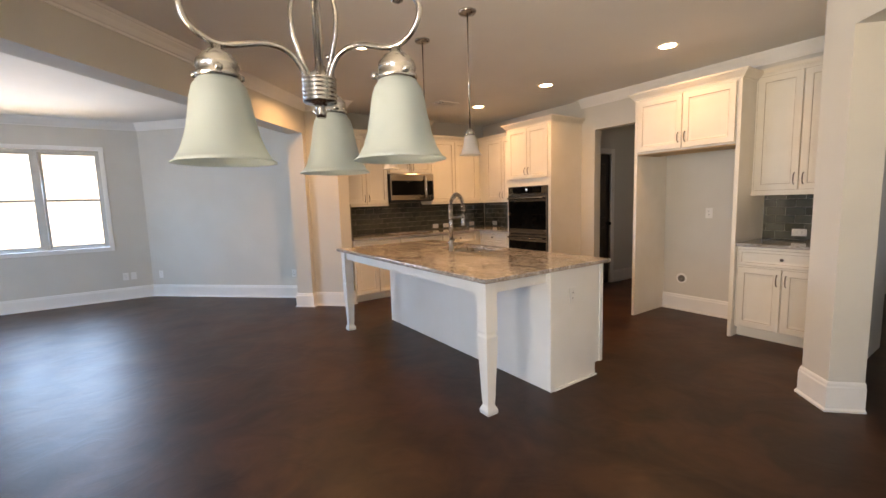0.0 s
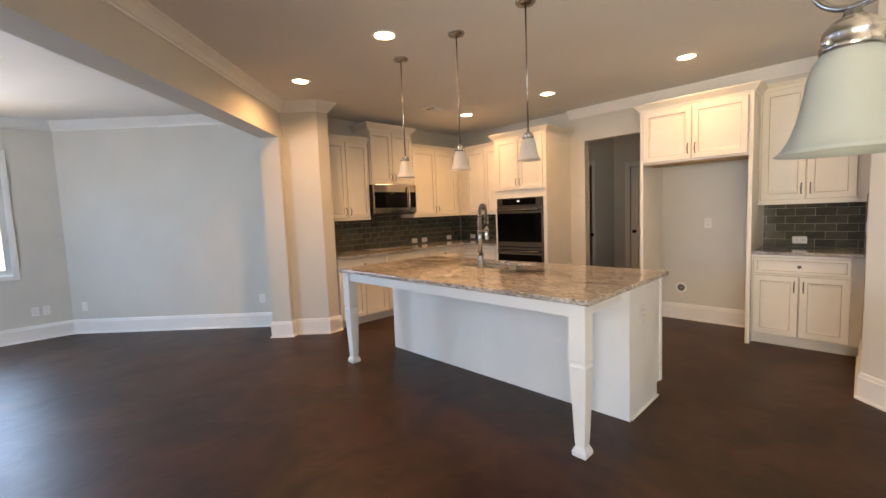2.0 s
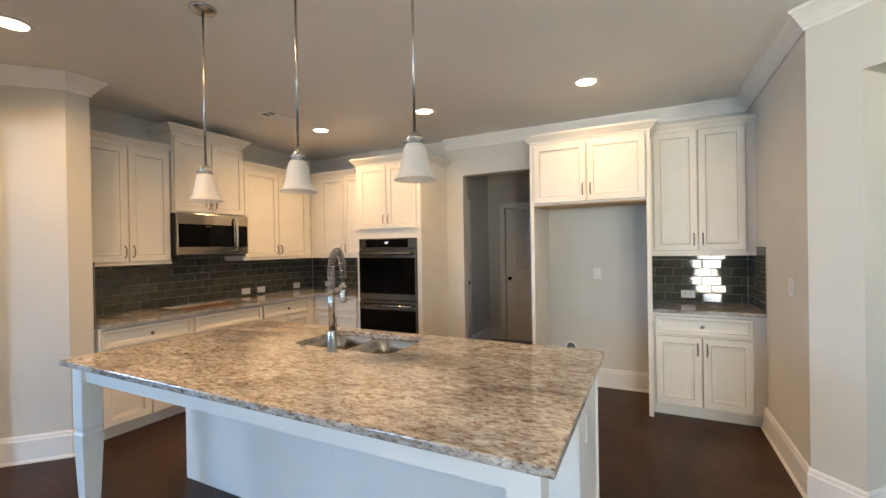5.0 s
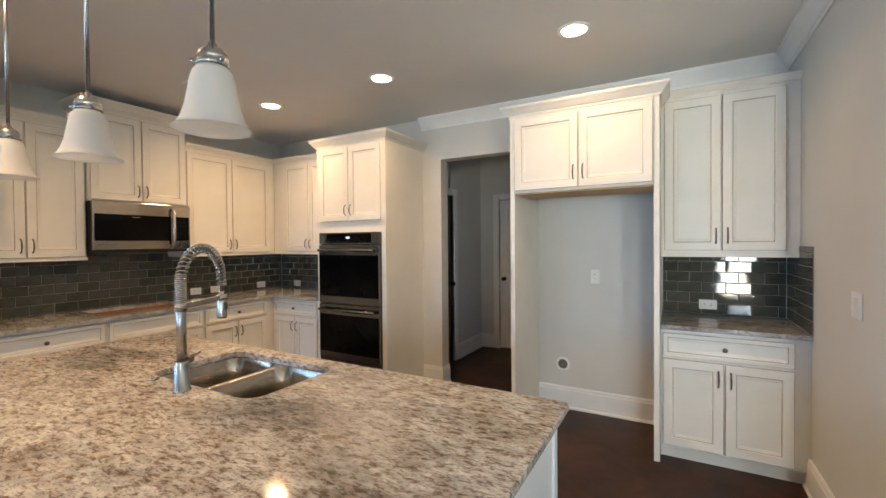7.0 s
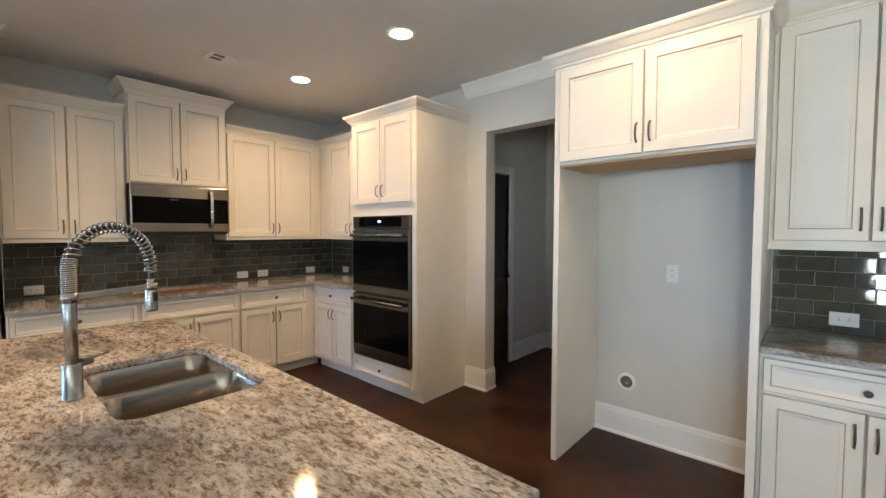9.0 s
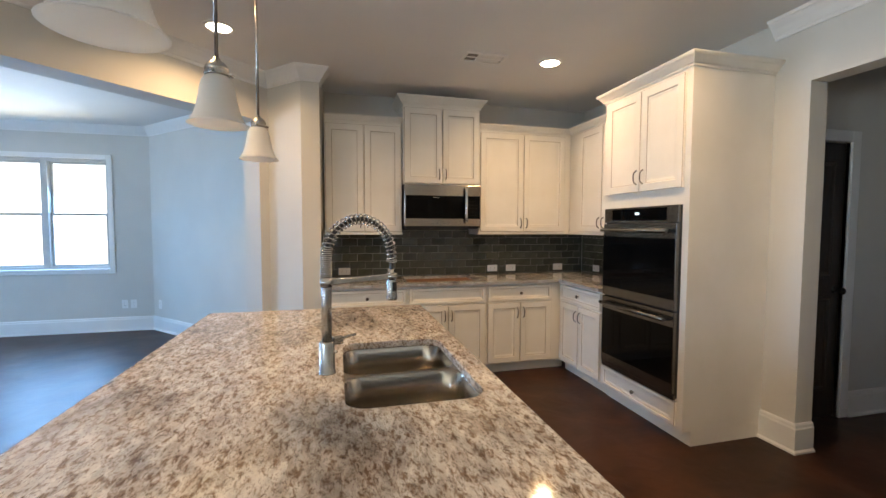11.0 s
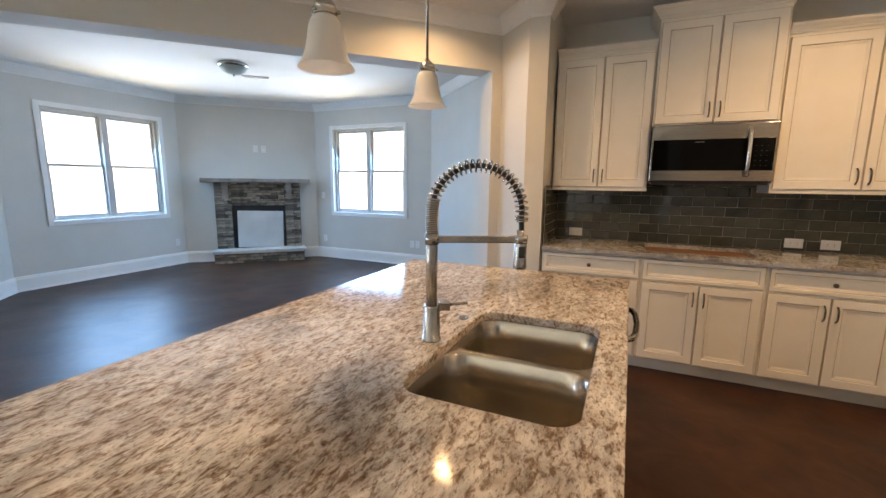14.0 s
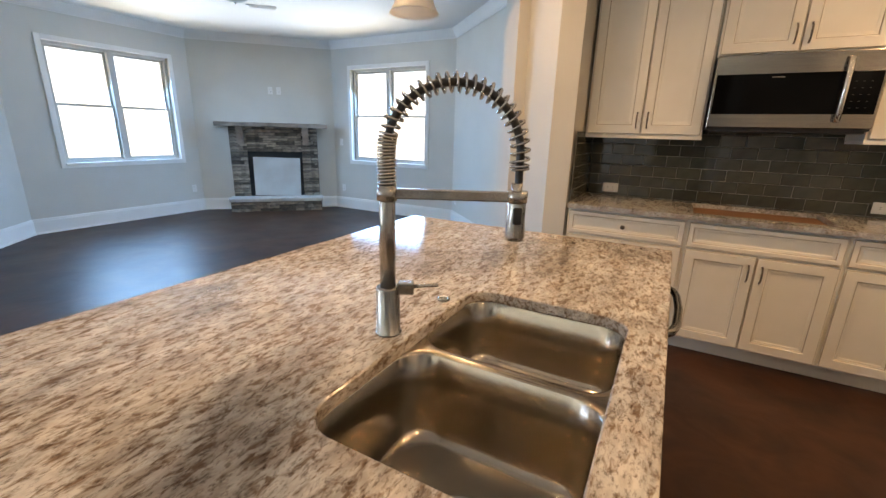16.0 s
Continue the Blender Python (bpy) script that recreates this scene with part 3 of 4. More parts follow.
# refrigerator surround
fw = 1.03
sur = thing("fridge_surround", pose(5.26, 3.42, 0, 0, 0, -90), "cream cabinet over an empty refrigerator alcove with tall side panels", "cabinet", "kitchen cabinets")
for x in (0.0, fw - 0.035):
    part("side_panel", made(box, x, 0, 0, x + 0.035, 0.638, 2.43, 0.002), CAB, sur)
part("body", made(box, 0.036, 0.001, 1.845, fw - 0.036, 0.40, 2.43, 0.0015), CAB, sur)
part("underside", made(box, 0.036, 0.012, 1.832, fw - 0.036, 0.40, 1.844), RAWWOOD, sur, "raw plywood underside")
for x0, x1, a, b, side, pz in pair(0.04, fw - 0.04, 1.86, 2.40, 1.97):
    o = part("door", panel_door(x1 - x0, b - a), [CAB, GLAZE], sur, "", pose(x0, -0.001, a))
    add_pull(o, 0.03 if side == "l" else x1 - x0 - 0.03, pz - a)
bm = bmesh.new()
cab_crown(bm, fw, 0.638, 2.425, True, True, 0.06, 0.075)
box(bm, 0, 0, 2.431, fw, 0.638, 2.495)
part("crown", bm, CAB, sur)

# small serving counter south of the alcove
sw = 2.388 - SY
cabinet("base_cabinet", pose(5.315, 2.388, 0, 0, 0, -90), sw, EX - 5.315, 0, BZ, pair(0.015, 0.70, 0.075 + 0.04, 0.69, 0.59), [(0.015, 0.70, 0.705, BZ - 0.025, True)], True, label=CREAM + "under the small serving counter", rail=False)
cabinet("upper_cabinet", pose(EX - 0.33, 2.388, 0, 0, 0, -90), sw, 0.33, 1.372, 2.475, pair(0.02, 0.705, 1.40, 2.45, 1.50), crown=(0.04, 0.05), ends=(False, False), label=CREAM + "over the serving counter")


# ---- worktops ----
def worktop(name, poly, label):
    """A granite slab from 0.884 to 0.914 with an eased edge."""
    bm = bmesh.new()
    prism(bm, poly, 0.8845, 0.914)
    es = [e for e in bm.edges if abs(e.verts[0].co.z - e.verts[1].co.z) < 1e-5]
    bmesh.ops.bevel(bm, geom=es, offset=0.004, segments=2, affect="EDGES", profile=0.5)
    return tagged(part(name, bm, GRANITE2, None, label), category="worktop")


CK = (3.74, 4.44, 6.245, 6.70)  # cooktop cut-out
fy, fx = BY - 0.045, 5.26 - 0.045
wt = thing("worktop", pose(0, 0, 0), "polished grey-beige granite worktop with an empty cooktop cut-out", "worktop")
for poly in ([(2.987, fy), (CK[0], fy), (CK[0], NY - 0.001), (2.987, NY - 0.001)], [(CK[0], fy), (CK[1], fy), (CK[1], CK[2]), (CK[0], CK[2])], [(CK[0], CK[3]), (CK[1], CK[3]), (CK[1], NY - 0.001), (CK[0], NY - 0.001)],
             [(CK[1], fy), (fx, fy), (fx, 5.48), (EX - 0.001, 5.48), (EX - 0.001, NY - 0.001), (CK[1], NY - 0.001)]):
    part("slab", made(prism, poly, 0.8845, 0.914), GRANITE2, wt)
# shallow base; its wood colour is darkened to give the cut-out's shade
part("cutout_base", made(box, CK[0] - 0.01, CK[2] - 0.01, 0.876, CK[1] + 0.01, CK[3] + 0.01, 0.8842), SHADEDWOOD, wt, "plywood in the cooktop cut-out, coloured dark for the shade inside")
worktop("serving_worktop", [(5.27, SY + 0.001), (EX - 0.001, SY + 0.001), (EX - 0.001, 2.387), (5.27, 2.387)], "small polished granite counter below dark tiles")


# ---- island ----
IX0, IX1, IY0, IY1 = 2.368, 3.635, 2.622, 5.145
SX0, SX1, SY0, SY1 = 3.124, 3.548, 3.62, 4.305


def round_rect(x0, y0, x1, y1, r, n=6):
    out = []
    for cx, cy, a0 in ((x1 - r, y1 - r, 0), (x0 + r, y1 - r, 90), (x0 + r, y0 + r, 180), (x1 - r, y0 + r, 270)):
        out += [(cx + r * math.cos(radians(a0 + 90 * i / n)), cy + r * math.sin(radians(a0 + 90 * i / n))) for i in range(n + 1)]
    return out


def island_top():
    """The slab with a rounded hole for the sink: the outer outline is cut into as many points as the hole."""
    bm = bmesh.new()
    hole = round_rect(SX0, SY0, SX1, SY1, 0.068, 8)
    cx, cy = (SX0 + SX1) / 2, (SY0 + SY1) / 2
    corners = [(IX1, IY1), (IX0, IY1), (IX0, IY0), (IX1, IY0)]
    outer = []
    per = len(hole) // 4
    for c in range(4):
        a, b, p = corners[c - 1], corners[c], corners[(c + 1) % 4]
        ma, mb = ((a[0] + b[0]) / 2, (a[1] + b[1]) / 2), ((p[0] + b[0]) / 2, (p[1] + b[1]) / 2)
        half = per // 2
        for i in range(per):
            if i <= half:
                t = (i + 0.5) / (half + 0.5) if i < half else 1.0
                outer.append((ma[0] + (b[0] - ma[0]) * t, ma[1] + (b[1] - ma[1]) * t))
            else:
                t = (i - half) / (half + 0.5)
                outer.append((b[0] + (mb[0] - b[0]) * t, b[1] + (mb[1] - b[1]) * t))
    e = 0.004
    def shrink(pts, k):
        return [(min(max(x, IX0 + k), IX1 - k), min(max(y, IY0 + k), IY1 - k)) for x, y in pts]
    loops = [[bm.verts.new((x, y, z)) for x, y in pts] for pts, z in (
        (hole, 0.8845), (hole, 0.911), (round_rect(SX0 - .003, SY0 - .003, SX1 + .003, SY1 + .003, 0.071, 8), 0.914), (shrink(outer, e), 0.914), (shrink(outer, 0.001), 0.9125), (outer, 0.909), (outer, 0.889), (shrink(outer, e), 0.8845))]
    k = len(hole)
    for a, b in zip(loops, loops[1:] + loops[:1]):
        for i in range(k):
            bm.faces.new((a[i], a[(i + 1) % k], b[(i + 1) % k], b[i]))
    return bm


island = thing("kitchen_island", pose(0, 0, 0), "white painted kitchen island with a beige granite top and turned legs", "island")
part("granite_top", island_top(), GRANITE, island, "polished beige granite slab with brown flecks")
BX0, BX1, BY0, BY1 = 2.992, 3.585, 2.662, 5.112
for ya, yb in ((BY0, 3.88), (3.88, BY1)):
    part("back_panel", made(box, BX0, ya, 0, BX0 + 0.02, yb, 0.884, 0.0015), ISLAND, island)
for ya, yb in ((BY0, BY0 + 0.02), (BY1 - 0.02, BY1)):
    part("end_panel", made(prism, [(BX0 + 0.02, ya), (BX1, ya), (BX1, yb), (BX0 + 0.02, yb)], 0.10, 0.884), ISLAND, island)
    part("end_plinth", made(box, BX0 + 0.02, ya, 0.0, BX1 - 0.08, yb, 0.10), ISLAND, island)
part("face_frame", made(box, BX1 - 0.02, BY0 + 0.02, 0.12, BX1, BY1 - 0.02, 0.884), CAB, island)
part("cabinet_floor", made(box, BX0 + 0.02, BY0 + 0.02, 0.10, BX1, BY1 - 0.02, 0.12), CAB, island)
part("toe_kick", made(box, BX1 - 0.08, BY0 + 0.02, 0.0, BX1 - 0.07, BY1 - 0.02, 0.10), CAB, island)
for q in ((BX0 - 0.006, BY0 - 0.006, 0.0, BX0 + 0.03, BY0 - 0.0005, 0.883), (BX1 - 0.035, BY0 - 0.010, 0.10, BX1 + 0.002, BY0 - 0.0005, 0.883), (BX0 + .03, BY0 - 0.014, 0.0, BX1 - 0.075, BY0 - 0.0005, 0.014)):
    part("corner_trim", made(box, *q, 0.002), ISLAND, island)
for q in ((2.425, 2.70, 0.80, 2.447, 5.07, 0.884), (2.447, 2.70, 0.80, 2.99, 2.722, 0.884), (2.447, 5.048, 0.80, 2.99, 5.07, 0.884)):
    part("apron", made(box, *q, 0.0015), ISLAND, island)


def square_leg(bm, cx, cy):
    """Square tapered leg: plain block, a coved neck, a long taper and a flared foot."""
    rings = []
    for z, r in ((0.884, 0.046), (0.56, 0.046), (0.548, 0.041), (0.536, 0.041), (0.524, 0.047), (0.500, 0.047), (0.10, 0.031), (0.062, 0.028), (0.050, 0.034), (0.030, 0.043), (0.012, 0.043), (0.0, 0.038)):
        rings.append([bm.verts.new((cx + a * r, cy + b * r, z)) for a, b in ((-1, -1), (1, -1), (1, 1), (-1, 1))])
    for a, b in zip(rings, rings[1:]):
        for i in range(4):
            bm.faces.new((a[i], a[(i + 1) % 4], b[(i + 1) % 4], b[i]))
    bm.faces.new(rings[0]), bm.faces.new(rings[-1])


for cy in (2.712, 5.06):
    part("leg", made(square_leg, 2.452, cy), ISLAND, island)
# working side: sink doors, drawer fronts; dishwasher is a thing of its own
EY = BX1 + 0.001
def east(y, z):
    return pose(EY, y, z, 0, 0, 90)
for y0, y1, side in ((2.70, 3.13, "r"), (3.14, 3.62, "r"), (3.63, 4.05, "r"), (4.055, 4.44, "l")):
    o = part("door", panel_door(y1 - y0, 0.58), [CAB, GLAZE], island, "", east(y0, 0.12))
    add_pull(o, (y1 - y0 - 0.03) if side == "r" else 0.03, 0.48)
    o = part("drawer_front", panel_door(y1 - y0, 0.15, 0.028), [CAB, GLAZE], island, "", east(y0, 0.715))
    add_pull(o, (y1 - y0) / 2, 0.075, 0.10, True)

dw = thing("dishwasher", east(4.46, 0), "black dishwasher with a curved bar handle built into the island", "dishwasher")
part("front", made(box, 0, -0.022, 0.11, 0.60, 0.0, 0.876, 0.004), BLACK, dw)
part("control_strip", made(box, 0.004, -0.026, 0.80, 0.596, -0.021, 0.872), BLACKGLASS, dw)
bm = bmesh.new()
tube(bm, [(0.07, -0.024, 0.80), (0.075, -0.045, 0.80), (0.10, -0.068, 0.80), (0.16, -0.082, 0.80), (0.30, -0.088, 0.80), (0.44, -0.082, 0.80), (0.50, -0.068, 0.80), (0.525, -0.045, 0.80), (0.53, -0.024, 0.80)], 0.013, 10)
part("handle", bm, STEEL, dw, "steel bowed handle")


def bowl(bm, x0, y0, x1, y1, top, depth):
    """A rounded bowl seen from above, with softly curved walls and floor."""
    levels = [(-0.0095, 0.0), (0.0, 0.0), (0.004, -0.004), (0.006, -depth * 0.55), (0.009, -depth * 0.86), (0.018, -depth * 0.945), (0.036, -depth * 0.985), (0.07, -depth)]
    rings = []
    for inset, dz in levels:
        r = 0.072 - inset * 0.1
        rings.append([bm.verts.new((x, y, top + dz)) for x, y in round_rect(x0 + inset, y0 + inset, x1 - inset, y1 - inset, min(r + inset * 0.4, (x1 - x0) / 2 - inset - 0.01), 9)])
    k = len(rings[0])
    for a, b in zip(rings, rings[1:]):
        for i in range(k):
            bm.faces.new((a[i], a[(i + 1) % k], b[(i + 1) % k], b[i])).smooth = True
    bm.faces.new(rings[-1])


sink = thing("double_sink", pose(0, 0, 0), "brushed stainless undermount double bowl sink", "sink")
YD = 3.972
for y0, y1, dp in ((SY0 - 0.006, YD - 0.010, 0.215), (YD + 0.010, SY1 + 0.006, 0.195)):
    part("bowl", made(bowl, SX0 - 0.006, y0, SX1 + 0.006, y1, 0.8835, dp), SINK, sink)
    part("drain", made(lathe, [(0.056, 0.003), (0.052, 0.006), (0.040, 0.002), (0.036, -0.004), (0.004, -0.006)], ((SX0 + SX1) / 2, (y0 + y1) / 2, 0.8835 - dp + 0.001), 24, True), NICKEL, sink, "round strainer drain")


def flange_fill(bm, xe, sgn):
    """Fills the flange between the two rounded bowl corners at one end of the divider."""
    r, n = 0.073, 9
    arc = [(xe + sgn * (r - r * math.cos(radians(90 * i / n))), YD - 0.0005 - r + r * math.sin(radians(90 * i / n))) for i in range(n + 1)]
    both = arc + [(x, 2 * YD - y) for x, y in arc[::-1]]
    prism(bm, both, 0.876, 0.8833)


for xe, sgn in ((SX0 - 0.0155, 1), (SX1 + 0.0155, -1)):
    part("flange", made(flange_fill, xe, sgn), SINK, sink)


# ---- faucet ----
def faucet(at):
    """Spring-neck pull-down faucet; local x points along the spout."""
    th = thing("kitchen_faucet", at, "brushed nickel spring-neck faucet standing beside the sink", "faucet")
    z = 0.914
    part("base", made(lathe, [(0.030, z), (0.030, z + 0.004), (0.0265, z + 0.006), (0.0265, z + 0.108), (0.025, z + 0.112), (0.018, z + 0.113)], seg=28), NICKEL, th)
    part("post", made(lathe, [(0.0175, z + 0.112), (0.0175, z + 0.335), (0.014, z + 0.338)], seg=24), NICKEL, th)
    R, spring, zc = 0.136, 0.011, 1.318
    line = [Vector((0, 0, 1.25))] + [Vector((R - R * math.cos(a), 0, zc + R * math.sin(a))) for a in (math.pi * i / 40 for i in range(41))] + [Vector((2 * R, 0, zc - 0.02)), Vector((2 * R + 0.001, 0, 1.262)), Vector((2 * R - 0.006, 0, 1.235))]
    part("hose", made(tube, line, 0.0085, 10), BLACK, th, "dark flexible hose")
    length = [0.0]
    for a, b in zip(line, line[1:]):
        length.append(length[-1] + (b - a).length)

    def along(s):
        for i in range(len(line) - 1):
            if s <= length[i + 1] or i == len(line) - 2:
                u = (s - length[i]) / (length[i + 1] - length[i])
                d = (line[i + 1] - line[i]).normalized()
                return line[i].lerp(line[i + 1], u), d
    total = length[-1] - 0.055
    pts, ph, s = [], 0.0, 0.0
    while s < total:
        p, d = along(s)
        side = Vector((0, 1, 0))
        up = side.cross(d)
        tight = s < 0.105 or s > total - 0.012
        pts.append(p + 0.0182 * (math.cos(ph) * up + math.sin(ph) * side))
        ph += 2 * math.pi / 12
        s += (0.0066 if tight else 0.0168) / 12
    part("spring", made(tube, pts, 0.0029, 6), NICKEL, th, "open coil spring round the hose")
    bm = bmesh.new()
    box(bm, 0.010, -0.006, 1.222, 2 * R - 0.012, 0.006, 1.244, 0.003)
    lathe(bm, [(0.0215, 1.218), (0.0215, 1.248)], (0, 0, 0), 24)
    lathe(bm, [(0.021, 1.222), (0.0215, 1.246)], (2 * R, 0, 0), 24)
    part("support_arm", bm, NICKEL, th)
    head = part("spray_head", made(lathe, [(0.0155, 1.236), (0.0185, 1.232), (0.0195, 1.18), (0.0215, 1.150), (0.020, 1.142), (0.014, 1.141)], (2 * R, 0, 0), 24), NICKEL, th)
    part("button", made(box, 2 * R - 0.009, -0.0235, 1.178, 2 * R + 0.009, -0.016, 1.214, 0.003), BLACK, head, "black spray button")
    part("collar", made(lathe, [(0.012, 1.262), (0.010, 1.245), (0.014, 1.236)], (2 * R - 0.002, 0, 0), 16), NICKEL, head)
    lever = part("lever", made(box, 0.022, -0.013, z + 0.096, 0.058, 0.013, z + 0.124, 0.004), NICKEL, th)
    part("lever_rod", made(tube, [(0.055, 0, z + 0.113), (0.112, 0, z + 0.119)], 0.0045, 10), NICKEL, lever)


faucet(pose(3.068, 3.943, 0, 0, 0, 27))
ring = made(lathe, [(0.012, 0.9145), (0.017, 0.9150), (0.018, 0.920), (0.015, 0.923), (0.011, 0.922), (0.010, 0.9155)], (3.086, 4.175, 0), 20, False)
tagged(part("hole_cover_ring", ring, NICKEL, None, "small nickel ring lying on the granite"), category="ring")


# ---- microwave ----
def microwave(at):
    th = thing("microwave", at, "stainless over-the-range microwave with a black glass door", "microwave")
    w, h = 0.768, 0.415
    part("body", made(box, 0, 0, 0, w, 0.385, h, 0.003), BLACK, th)
    part("front_frame", made(box, 0.0, -0.030, 0.012, w, 0.0, h, 0.004), MWSTEEL, th, "brushed steel front")
    door = part("door_glass", made(box, 0.012, -0.034, 0.088, 0.595, -0.029, 0.310, 0.001), BLACKGLASS, th, "black door glass")
    part("door_mark", made(box, 0.28, -0.0345, 0.288, 0.34, -0.0338, 0.293), STEEL, door, "pale maker's mark as a bar")
    keys = part("keypad", made(box, 0.615, -0.034, 0.088, w - 0.012, -0.029, 0.310, 0.001), BLACKGLASS, th, "black keypad")
    for r in range(5):
        for c in range(3):
            part("key_mark", made(box, 0.645 + c * 0.032, -0.0345, 0.12 + r * 0.034, 0.655 + c * 0.032, -0.0338, 0.123 + r * 0.034), KEYMARK, keys)
    bm = bmesh.new()
    side = [(-0.030, 0.385), (-0.052, 0.380), (-0.066, 0.345), (-0.070, 0.22), (-0.066, 0.095), (-0.052, 0.050), (-0.030, 0.045)]
    rings = [[bm.verts.new((x, y + dy, z)) for x, dy in ((0.590, 0.004), (0.597, -0.006), (0.606, -0.009), (0.615, -0.006), (0.622, 0.004), (0.606, 0.008))] for y, z in side]
    for a, b in zip(rings, rings[1:]):
        for i in range(6):
            bm.faces.new((a[i], a[(i + 1) % 6], b[(i + 1) % 6], b[i])).smooth = True
    bm.faces.new(rings[0]), bm.faces.new(rings[-1])
    part("handle", bm, CHROME, th, "polished curved chrome handle")
    part("vent_base", made(box, 0.02, 0.0, -0.012, w - 0.02, 0.37, 0.001), BLACK, th)


microwave(pose(3.722, NY - 0.39, 1.42))


# ---- ceiling fixtures ----
def can_light(cx, cy):
    th = thing("recessed_light", pose(cx, cy, H), "lit round recessed ceiling light with a white trim ring", "ceiling light", "recessed lights")
    part("trim_ring", made(lathe, [(0.098, -0.0005), (0.096, -0.006), (0.078, -0.009), (0.074, -0.004), (0.073, -0.0005)], seg=32, cap=False), TRIM, th)
    part("lens", made(lathe, [(0.0735, -0.003), (0.06, -0.005), (0.02, -0.006)], seg=32), BULB, th, "glowing warm lens")


for cx, cy, _ in CANS:
    can_light(cx, cy)


def bell(bm, bottom_r, high, at=(0, 0, 0), neck=0.026):
    """A flared bell shade with wall thickness; at is the middle of its rim."""
    prof = [(1.0, 0.0), (0.90, 0.05), (0.79, 0.16), (0.69, 0.34), (0.615, 0.56), (0.56, 0.76), (0.50, 0.88), (0.40, 0.96), (neck / bottom_r, 1.0)]
    out = [(bottom_r * r, high * z) for r, z in prof]
    inn = [(max(bottom_r * r - 0.004, 0.004), high * z - (0.004 if z > 0.5 else 0)) for r, z in prof[::-1]]
    rings = lathe(bm, out + inn, at, 40, False)
    k = len(rings[0])
    for i in range(k):
        bm.faces.new((rings[-1][i], rings[-1][(i + 1) % k], rings[0][(i + 1) % k], rings[0][i]))


def fitter(bm, at, k=1.0):
    """Stepped metal cap over a shade, with three small thumbscrews."""
    lathe(bm, [(r * k, z * k) for r, z in ((0.034, -0.004), (0.036, 0.004), (0.031, 0.010), (0.034, 0.016), (0.032, 0.026), (0.022, 0.038), (0.012, 0.043), (0.009, 0.052))], at, 24)
    for a in (0.4, 2.5, 4.6):
        c = (at[0] + 0.040 * k * math.cos(a), at[1] + 0.040 * k * math.sin(a), at[2] + 0.006)
        lathe(bm, [(0.003, -0.005), (0.006, -0.003), (0.006, 0.003), (0.003, 0.005)], c, 8)


def pendant(at):
    th = thing("pendant_light", at, "unlit pendant lamp with a frosted bell shade on a nickel rod", "pendant lamp", "pendants over the island")
    part("canopy", made(lathe, [(0.066, H - 0.012), (0.066, H - 0.018), (0.058, H - 0.028), (0.030, H - 0.036), (0.010, H - 0.042)], seg=28), NICKEL, th)
    part("rod", made(lathe, [(0.0058, 1.915), (0.0058, H - 0.034)], seg=10), NICKEL, th)
    part("fitter", made(fitter, (0, 0, 1.866)), NICKEL, th)
    part("shade", made(bell, 0.085, 0.146, (0, 0, 1.720)), OPAL, th, "frosted white bell glass")


for py in (4.522, 3.855, 3.232):
    pendant(pose(2.762, py, 0.012))


